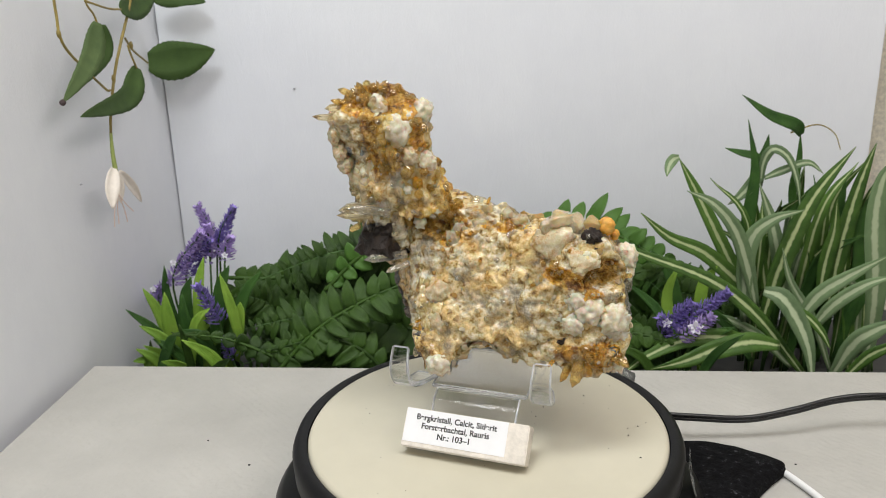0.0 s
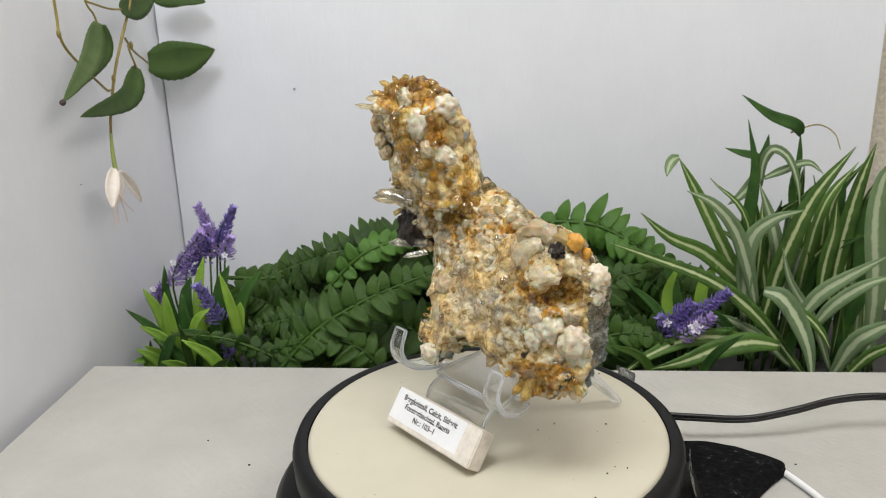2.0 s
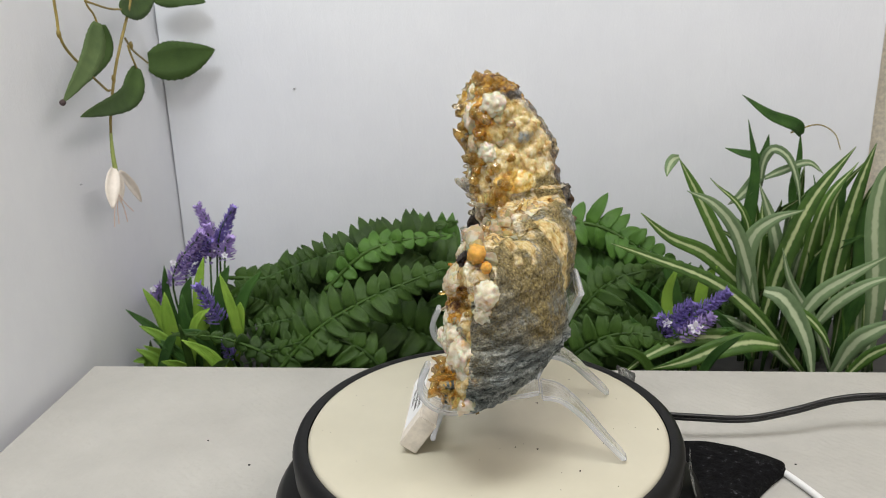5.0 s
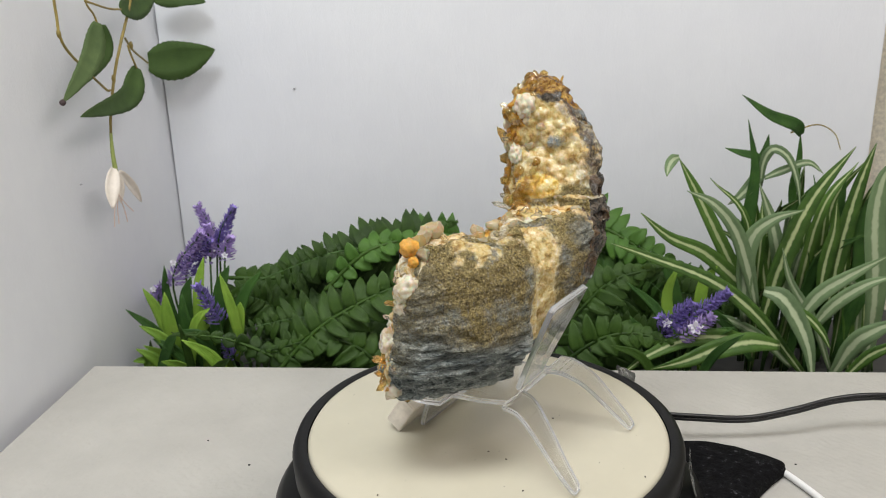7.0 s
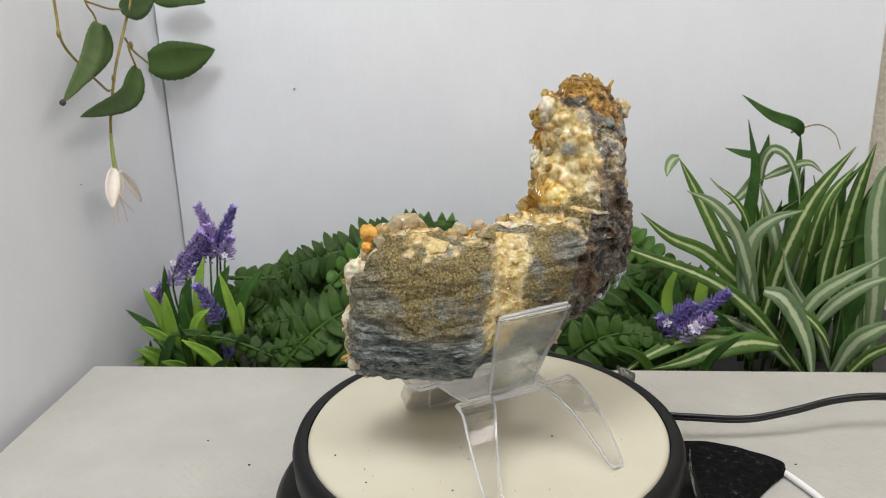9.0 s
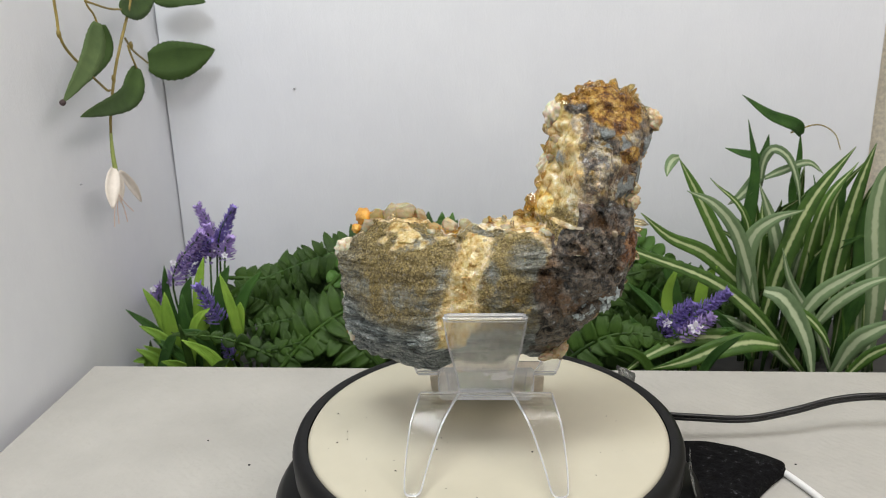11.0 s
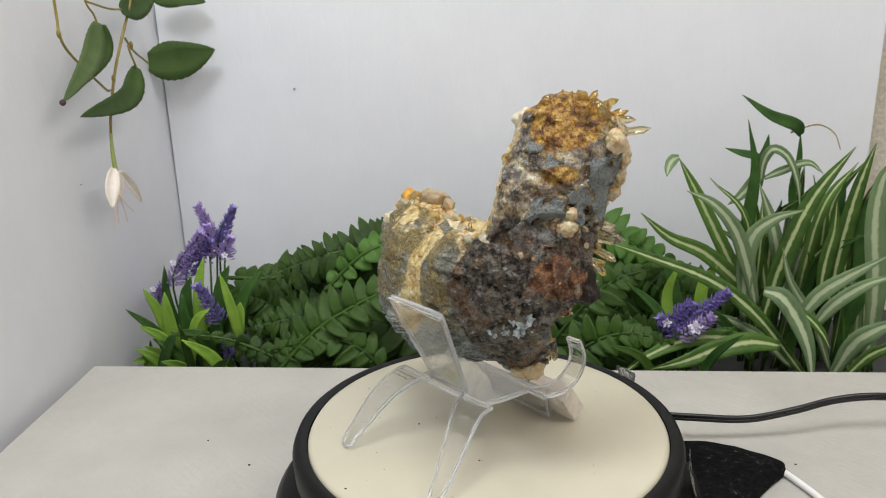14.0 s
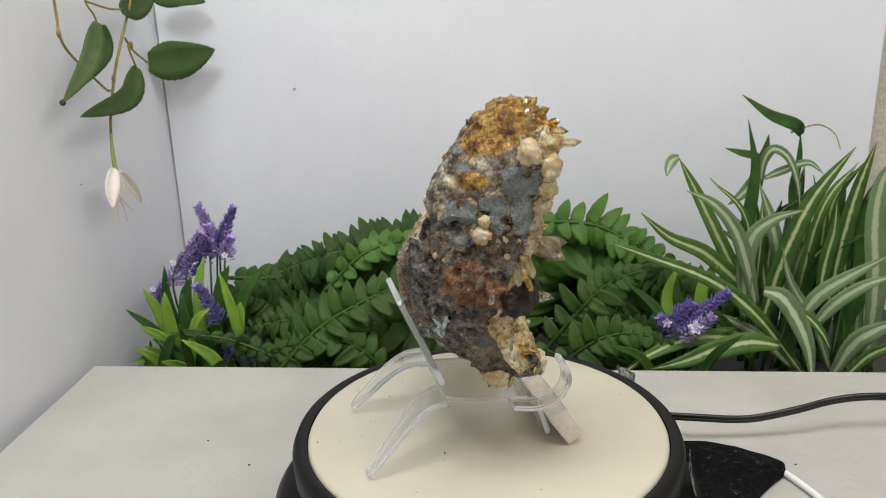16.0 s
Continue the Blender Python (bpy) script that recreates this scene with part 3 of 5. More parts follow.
    me.materials.append(GRAINS)
    crust = tagged(new("grain_crust", me), "crust of tiny honey-coloured quartz grains", kind="stuff")
    crust.parent = top

    # single pieces that stand out: where, which way they grow, size
    def pieces(name, meshes, rows, sink=0.0):
        for k, (p, way, size) in enumerate(rows):
            way = YAW.to_3x3() @ Vector(way).normalized()
            plant(name, meshes[k % len(meshes)], at(*p) - way * sink, way, size)

    pieces("quartz_crystal", [crystal_mesh("quartz_crystal", 0.0036, 0.021, CLEAR, s, 0.75) for s in (31, 33)], (
        ((-52, -7, 117), (-1, -0.12, -0.16), 1.05), ((-55, -9, 116), (-1, -0.3, 0.0), 0.8), ((-54, -8, 112), (-1, -0.35, 0.05), 0.75), ((-50, -9, 114), (-0.8, -0.5, 0.2), 0.7),
        ((-44, -5, 91), (-0.9, -0.6, -0.05), 0.75), ((-40, -7, 87), (-0.7, -0.8, -0.2), 0.6), ((-66, 0, 111), (-1, 0.1, -0.2), 0.55), ((-66, 4, 108), (-1, 0.3, -0.5), 0.55),
        ((-66, -6, 165), (-0.9, -0.7, 0.0), 0.5), ((-70, -8, 160), (-0.8, -0.7, 0.1), 0.6), ((-33, 5, 47), (-0.6, 0.5, -0.8), 0.5), ((-32, -3, 113), (-0.2, -1, 0.4), 0.5), ((-26, 0, 111), (0.3, -1, 0.3), 0.5)))
    pieces("amber_crystal", [crystal_mesh("amber_crystal", 0.0028, 0.0125, AMBER, s, 0.7) for s in (37, 38, 39)], (
        ((-43, -8, 137), (0.1, -0.6, 0.9), 1.0), ((-45, -9, 138), (-0.1, -0.7, 0.8), 0.85), ((-38, -6, 132), (0.2, -0.9, 0.5), 0.7), ((-49, 2, 168), (0.1, -0.1, 1), 0.8),
        ((-58, -2, 170), (-0.4, -0.4, 0.8), 0.7), ((-62, -3, 169), (-0.9, -0.4, 0.5), 0.8), ((-66, -6, 166), (-0.8, -0.5, 0.3), 0.7), ((-39, 0, 106), (0.0, -0.6, 0.8), 0.7),
        ((51, -19, 53), (-0.1, -0.5, -1), 1.0), ((47, -18, 51), (-0.3, -0.6, -0.8), 0.8), ((55, -18, 50), (0.3, -0.9, -0.4), 0.7), ((63, -12, 53), (0.7, -0.8, 0.1), 0.7)))
    pieces("amber_crystal", [crystal_mesh("amber_crystal", 0.0024, 0.0095, AMBER, s, 0.8) for s in (41, 42)], (
        ((60, -14, 57), (0.4, -0.9, 0.2), 0.8), ((43, -16, 56), (-0.4, -1, 0.2), 0.8), ((66, -9, 52), (0.9, -0.5, -0.4), 0.8), ((-68, 0, 103), (-1, 0.0, -0.5), 0.7),
        ((-33, 2, 45), (-0.8, 0.4, -0.3), 0.8), ((-30, -6, 43), (-0.5, 0.5, -0.6), 0.7), ((-68, 2, 106), (-1, 0.3, 0.1), 0.7), ((68, -4, 90), (0.8, -0.5, 0.3), 0.6)))
    lump = [nodule_mesh("calcite_lump", 0.0068, CALCITE, s + 20, 0.62, 0.30, 4) for s in range(5)]
    pale = [nodule_mesh("cream_lump", 0.0068, CREAMY, s + 40, 0.62, 0.30, 4) for s in range(5)]
    pieces("calcite_lump", lump, (
        ((53, -10, 74), (0, -1, 0.2), 1.1), ((47, -13, 68), (-0.2, -1, 0), 0.8), ((64, -7, 70), (0.3, -1, 0.1), 1.15), ((48, -12, 80), (-0.3, -1, 0.3), 0.8), ((66, -5, 63), (0.5, -1, 0), 0.8),
        ((-18, -20, 42), (0, -1, -0.3), 0.95), ((-41, -5, 154), (0.1, -1, 0), 1.15), ((-51, -4, 165), (-0.2, -1, 0.1), 0.9), ((-50, -6, 158), (0.1, -1, 0), 0.8), ((-31, 2, 138), (0.7, -0.7, 0), 0.85),
        ((-34, 5, 162), (0.9, -0.4, 0.1), 1.0), ((67, 3, 97), (0.7, -0.6, 0.5), 0.9), ((67, 1, 90), (0.9, -0.5, 0), 0.7)), -0.0016)
    pieces("cream_lump", pale, (
        ((-53, -2, 134), (0, -1, 0.1), 1.0), ((-64, 0, 129), (-0.3, -1, 0), 0.9), ((-36, -4, 142), (0.3, -1, 0.1), 0.7), ((-22, -5, 74), (0, -1, 0.2), 1.0), ((-28, -4, 66), (-0.2, -1, 0), 0.8),
        ((-20, -11, 60), (0, -1, 0.3), 0.85), ((-44, 10, 79), (-0.3, -1, 0.3), 0.8), ((-46, 14, 84), (-0.4, -1, 0.3), 0.75), ((62, -12, 49), (0.2, -1, -0.2), 0.55), ((-76, 3, 158), (-1, 0, 0.2), 0.75), ((-73, -6, 151), (-0.8, -0.7, 0), 0.8), ((-71, -5, 143), (-0.8, -0.7, 0), 0.75), ((-69, -4, 136), (-0.8, -0.7, 0), 0.7),
        ((-66, 18, 124), (-0.6, 0.8, 0.1), 0.6), ((-67, 17, 130), (-0.6, 0.7, 0.1), 0.4), ((-35, 4, 46), (-0.7, 0.4, -0.5), 0.85), ((-30, 6, 44), (-0.4, 0.6, -0.7), 0.7), ((-10, -12, 47), (0.2, -1, -0.2), 0.7)), -0.0016)
    slab = block_mesh("calcite_plate", 0.0098, CREAMY, 44, 0.80, 8, 0.16, 0.28, 4, True)
    pieces("calcite_plate", [slab], (((36, -9, 105), (-0.15, -1, 0.3), 1.05), ((50, -13, 99), (0.3, -0.8, 0.7), 0.85), ((42, -11, 96), (-0.1, -1, 0.5), 0.6)))
    knob = nodule_mesh("orange_knob", 0.0042, ORANGE, 47, 0.85, 0.3)
    pieces("orange_knob", [knob], (((59, -2, 113), (0.3, -0.6, 0.7), 1.0), ((62, 2, 108), (0.7, 0.2, 0.7), 0.6)))
    cream = [block_mesh("cream_crystal", 0.0062, MILKY, s, 0.70, 10, 0.12, 1.1, 4, True) for s in (71, 72, 73)]
    pieces("cream_crystal", cream, (
        ((38, -5, 115), (-0.1, 0, 1), 1.0), ((32, -6, 112), (-0.3, -0.2, 1), 0.7), ((46, -4, 114), (0.2, -0.2, 1), 0.85), ((52, -3, 113), (0.3, 0, 1), 0.75), ((56, 3, 110), (0.6, 0, 1), 0.7),
        ((16, 6, 111), (0.1, -0.4, 1), 0.6), ((8, 10, 112), (-0.3, -0.2, 1), 0.6), ((-2, 13, 112), (0.3, -0.5, 1), 0.7), ((4, 20, 110), (0.2, 0.4, 1), 0.7), ((-10, 24, 111), (-0.2, 0.6, 1), 0.75)))
    pieces("cream_crystal", cream, (
        ((24, 12, 110), (0.1, 0.5, 1), 0.55), ((-27, 12, 124), (0.8, 0.5, 0.4), 0.42), ((-30, 10, 133), (0.9, 0.5, 0.2), 0.42), ((-31, 8, 144), (1, 0.4, 0.1), 0.45), ((-40, 22, 148), (0.6, 0.8, 0.1), 0.45),
        ((-33, 14, 152), (0.9, 0.5, 0.2), 0.45), ((-17, 1, 101), (0, -1, 0.3), 0.75), ((-14, 1, 106), (0.2, -1, 0.4), 0.55)))
    dark = block_mesh("siderite_lump", 0.0050, SIDERITE, 51, 0.62, 9, 0.45, 0.7)
    pieces("siderite_lump", [dark], (((54, -8, 109), (0, -1, 0.2), 0.9), ((56, -8, 104), (0.3, -1, 0.1), 0.6), ((42, -14, 58), (-0.3, -1, 0.3), 0.8)))
    side = block_mesh("siderite_mass", 0.0150, SIDERITE, 53, 0.66, 12, 0.22, 0.8)
    pieces("siderite_mass", [side], (((-55, 4, 100), (-0.3, -1, 0), 1.2),))
    silver = block_mesh("silver_flake", 0.0045, SILVER, 81, 0.6, 12, 0.5, 0.22)
    pieces("silver_flake", [silver], (
        ((-41, 42, 99), (-0.2, 1, 0.2), 0.7), ((-58, 34, 86), (-0.5, 1, 0.2), 1.0), ((-53, 36, 87), (-0.4, 1, 0.1), 0.8), ((-47, 36, 79), (-0.2, 1, -0.2), 0.9), ((-55, 34, 80), (-0.5, 1, 0), 0.7),
        ((-50, 37, 91), (-0.3, 1, 0.3), 0.6), ((-43, 38, 76), (0, 1, -0.3), 0.6)))
    flake = nodule_mesh("white_flake", 0.0036, CALCITE, 57, 0.35, 0.75)
    pieces("white_flake", [flake], (((-33, -1, 108), (0.1, -1, 0.2), 0.9), ((-24, 1, 115), (0.1, -1, 0.3), 0.8), ((-36, -8, 126), (0, -1, 0.2), 0.6), ((-53, -9, 111), (-0.1, -1, 0), 0.5)))
    top.location.z = DISC
    return top


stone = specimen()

# ---- the acrylic stand and the name card ----
ACRYLIC = Mat("clear_acrylic", base=(0.98, 0.99, 1.0), rough=0.02, trans=1.0, ior=1.45, alpha=0.5).m
EDGE = Mat("acrylic_edge", base=(0.93, 0.95, 1.0), rough=0.15, trans=0.72, ior=1.45).m


def sheet(rows, thick=0.0027, steps=26):
    """A bent strip of sheet from rows of (u left, u right, v, z); rounded along its length."""
    a = spline([at(u0, v, z) for u0, u1, v, z in rows], steps)
    b = spline([at(u1, v, z) for u0, u1, v, z in rows], steps)
    bm = bmesh.new()
    grid = []
    for i in range(steps):
        along = ((a[min(i + 1, steps - 1)] + b[min(i + 1, steps - 1)]) - (a[max(i - 1, 0)] + b[max(i - 1, 0)])).normalized()
        n = along.cross(b[i] - a[i]).normalized() * thick / 2
        grid.append([bm.verts.new(p) for p in (a[i] + n, b[i] + n, b[i] - n, a[i] - n)])
    for p, q in zip(grid, grid[1:]):
        for k in range(4):
            bm.faces.new((p[k], p[(k + 1) % 4], q[(k + 1) % 4], q[k])).material_index = k % 2
    bm.faces.new(grid[0][::-1]).material_index = 1
    bm.faces.new(grid[-1]).material_index = 1
    bmesh.ops.recalc_face_normals(bm, faces=bm.faces)
    sharp = [e for e in bm.edges if len(e.link_faces) == 2 and e.calc_face_angle(0) > 1.0]
    bmesh.ops.bevel(bm, geom=sharp, offset=thick * 0.28, segments=2, affect="EDGES", material=1)
    return bm


def display_stand():
    top = thing("display_stand", "clear bent acrylic display stand on the turning plate", "display stand")
    part("backrest", sheet([(-13, 13, 25, 32), (-14, 14, 30, 44), (-17, 17, 38, 62), (-19, 18.4, 44.5, 77), (-18.6, 18, 45.4, 79), (-16.8, 16.4, 46, 80.4)]), ACRYLIC, top, "clear sloping back plate")
    part("seat", sheet([(-22, 22, 27, 29.5), (-24, 24, 12, 27.5), (-25, 25, -4, 26.5), (-25, 25, -13, 25)]), ACRYLIC, top)
    part("front_leg", sheet([(-22, 22, -13, 24.5), (-22, 22, -20, 20), (-21.5, 21.5, -24, 11), (-21, 21, -27, 1.4)]), ACRYLIC, top)
    for s in (-1, 1):
        def row(c, half, v, z):
            lo, hi = sorted((s * (c - half), s * (c + half)))
            return lo, hi, v, z
        part("rear_leg", sheet([row(33.2, 2.2, 67.2, 1.4), row(33, 3.6, 66, 2.4), row(32.7, 4.3, 64.5, 4.2), row(31.5, 5.5, 58, 11), row(28, 7.5, 46, 24), row(24, 9, 36, 31), row(22, 10, 27, 32)]), ACRYLIC, top)
        part("hook", sheet([row(30, 6, -4, 27), row(34, 5.5, -16, 27.5), row(35, 5.2, -26, 32), row(35.3, 5, -30, 41), row(35.5, 4.4, -26, 51.5)]), ACRYLIC, top)
    for ob in top.children:
        ob.data.materials.append(EDGE)
    top.location.z = DISC
    return top


PALE_WOOD = mat_plain("pale_wood", (0.76, 0.70, 0.62), 0.75, 0.12, 160, 0.0005)
CARD = mat_plain("card_paper", (0.86, 0.86, 0.87), 0.7, 0.02, 100, 0.00005)
INK = mat_plain("black_ink", (0.02, 0.02, 0.02), 0.6, 0.1, 100, 0)


def name_block():
    top = thing("name_block", "pale wooden bar with printed paper label", "name block")
    fit = Matrix.Translation(at(-0.3, -42, 5.8)) @ YAW @ pose(0, 0, 0, 0, 0, -0.4) @ pose(0, 0, 0, -34.8, 0, 0)
    # local: x along, y into the wood, z up its face
    bar = part("bar", box((-0.0313, 0, 0), (0.0313, 0.0096, 0.0190), 0.0006), PALE_WOOD, top)
    bar.matrix_local = fit
    paper = part("label", box((-0.0307, -0.0002, 0.0027), (0.0210, -0.00005, 0.0188)), CARD, top, "white printed paper label")
    paper.matrix_local = fit
    for k, words in enumerate(("Bergkristall, Calcit, Siderit", "Forsterbachtal, Rauris", "Nr.: 103\u20131")):
        c = bpy.data.curves.new("words", "FONT")
        c.body, c.size, c.align_x, c.extrude, c.offset = words, 0.0039, "CENTER", 0.00002, 0.00010
        tmp = new("words", c)
        me = bpy.data.meshes.new_from_object(tmp.evaluated_get(bpy.context.evaluated_depsgraph_get()))
        bpy.data.objects.remove(tmp)
        me.materials.clear()
        me.materials.append(INK)
        ob = tagged(new("lettering", me), "black printed lettering")
        ob.parent = paper
        ob.matrix_local = pose(-0.0048, -0.00026, 0.0138 - 0.0041 * k, 90, 0, 0)
    top.location.z = DISC
    return top


stand = display_stand()
block = name_block()

# ---- artificial plants ----
def mat_leaf(name, dark, light, rough=0.45, vein=0.35, stripe=None):
    """Plastic or cloth leaf: 'across' runs -1..1 over the blade, 'along' 0..1 to the tip."""
    m = Mat(name, rough=rough, spec=0.3)
    across = m.math("ABSOLUTE", m.attr("across"))
    c = m.ramp(m.noise(70, 5), [(0.3, dark), (0.7, light)])
    r = m.rand()
    c = m.mix(m.math("MULTIPLY", r, 0.45), c, [min(1, 1.7 * x) for x in light])
    if stripe:
        wob = m.math("ADD", across, m.math("MULTIPLY", m.math("SUBTRACT", m.noise(220, 3), 0.5), 0.35))
        c = m.mix(m.step(wob, stripe[1] + 0.14, stripe[1] - 0.02), c, stripe[0])
        if len(stripe) > 2:
            c = m.mix(m.math("MULTIPLY", m.step(wob, stripe[2] - 0.05, stripe[2] + 0.08), 0.85), c, stripe[0])
    ribs = m.node("ShaderNodeTexWave", {"bands_direction": "X"}, Vector=m.node("ShaderNodeCombineXYZ", None, X=m.attr("across"), Y=m.attr("along")).outputs[0], Scale=4.0, Distortion=0.6).outputs["Fac"]
    m.set(base=c)
    m.bump(ribs, 0.0005, vein)
    m.bump(m.noise(420, 3), 0.0003, 0.5)
    return m.m


SPIDER = mat_leaf("spider_leaf", (0.030, 0.075, 0.013), (0.074, 0.150, 0.026), 0.4, 0.3, ((0.46, 0.53, 0.27), 0.14))
SPIDER_PALE = mat_leaf("pale_spider_leaf", (0.075, 0.125, 0.055), (0.14, 0.21, 0.10), 0.5, 0.3, ((0.42, 0.49, 0.31), 0.22))
FERN = mat_leaf("fern_leaf", (0.014, 0.036, 0.006), (0.040, 0.086, 0.012), 0.5, 0.3)
FERN_LIGHT = mat_leaf("light_fern_leaf", (0.026, 0.075, 0.010), (0.065, 0.150, 0.022), 0.45, 0.3)
SPRING = mat_leaf("bright_leaf", (0.10, 0.22, 0.02), (0.22, 0.36, 0.05), 0.45, 0.3)
DEEP = mat_leaf("deep_leaf", (0.018, 0.058, 0.012), (0.048, 0.118, 0.022), 0.5, 0.3)
ROSE = mat_leaf("rose_leaf", (0.020, 0.044, 0.009), (0.045, 0.082, 0.018), 0.7, 0.2)
ROSE_PALE = mat_leaf("pale_underleaf", (0.055, 0.09, 0.030), (0.095, 0.14, 0.050), 0.75, 0.2)
STEM = mat_plain("ochre_stem", (0.25, 0.19, 0.045), 0.6, 0.25, 150, 0.0004)
GREEN_STEM = mat_plain("green_stem", (0.06, 0.13, 0.03), 0.6, 0.3, 150, 0.0004)
PURPLE = mat_plain("purple_floret", (0.23, 0.175, 0.50), 0.75, 0.35, 300, 0.0004)
LILAC = mat_plain("lilac_floret", (0.44, 0.33, 0.66), 0.75, 0.3, 300, 0.0004)
PETAL = mat_plain("pale_pink_petal", (0.84, 0.77, 0.69), 0.6, 0.06, 200, 0.0003)
ANTHER = mat_plain("dark_anther", (0.05, 0.03, 0.03), 0.7, 0.2, 200, 0)
CALYX = mat_plain("light_green_calyx", (0.30, 0.36, 0.10), 0.6, 0.15, 200, 0)
THREAD = mat_plain("pale_thread", (0.72, 0.55, 0.48), 0.6, 0.1, 200, 0)


def blade(points, width, fold=0.25, steps=14, shape="strap", face=None, bm=None, teeth=0.0, twist=0.0):
    """A leaf along points: a folded, thin, tapering strip. face: the way that its upper side looks."""
    own = bm is None
    bm = bm or bmesh.new()
    la = bm.verts.layers.float.get("across") or bm.verts.layers.float.new("across")
    lo = bm.verts.layers.float.get("along") or bm.verts.layers.float.new("along")
    pts = spline(points, steps)
    face = Vector(face or (0, -1, 0.35)).normalized()
    rows = []
    for i, p in enumerate(pts):
        t = i / (steps - 1)
        d = (pts[min(i + 1, steps - 1)] - pts[max(i - 1, 0)]).normalized()
        f = (Matrix.Rotation(twist * (t - 0.5), 3, d) @ face) if twist else face
        side = d.cross(f).normalized()
        up = side.cross(d)
        if shape == "strap":
            w = min(1, 0.45 + t * 2.2) * (1 - max(0, (t - 0.35) / 0.65) ** 2.0)
        elif shape == "oval":
            w = math.sin(math.pi * min(1, 0.04 + 0.96 * t) ** 0.8) ** 0.75
        else:
            w = min(1, 0.55 + 3.0 * t) * (1 - t ** 3.6)
        w = max(w, 0.03) * width / 2 * (1 + (teeth if i % 2 else -teeth))
        row = []
        for k in (-1, -0.5, 0, 0.5, 1):
            q = bm.verts.new(p + side * w * k + up * (abs(k) ** 1.4 * w * fold))
            q[la], q[lo] = k, t
            row.append(q)
        rows.append(row)
    for a, b in zip(rows, rows[1:]):
        for k in range(4):
            bm.faces.new((a[k], a[k + 1], b[k + 1], b[k]))
    if own:
        thicken(bm)
    return bm


def thicken(bm, t=0.00035):
    """Gives leaf surfaces a back side a little below the front."""
    bm.normal_update()
    bmesh.ops.solidify(bm, geom=bm.faces[:], thickness=t)


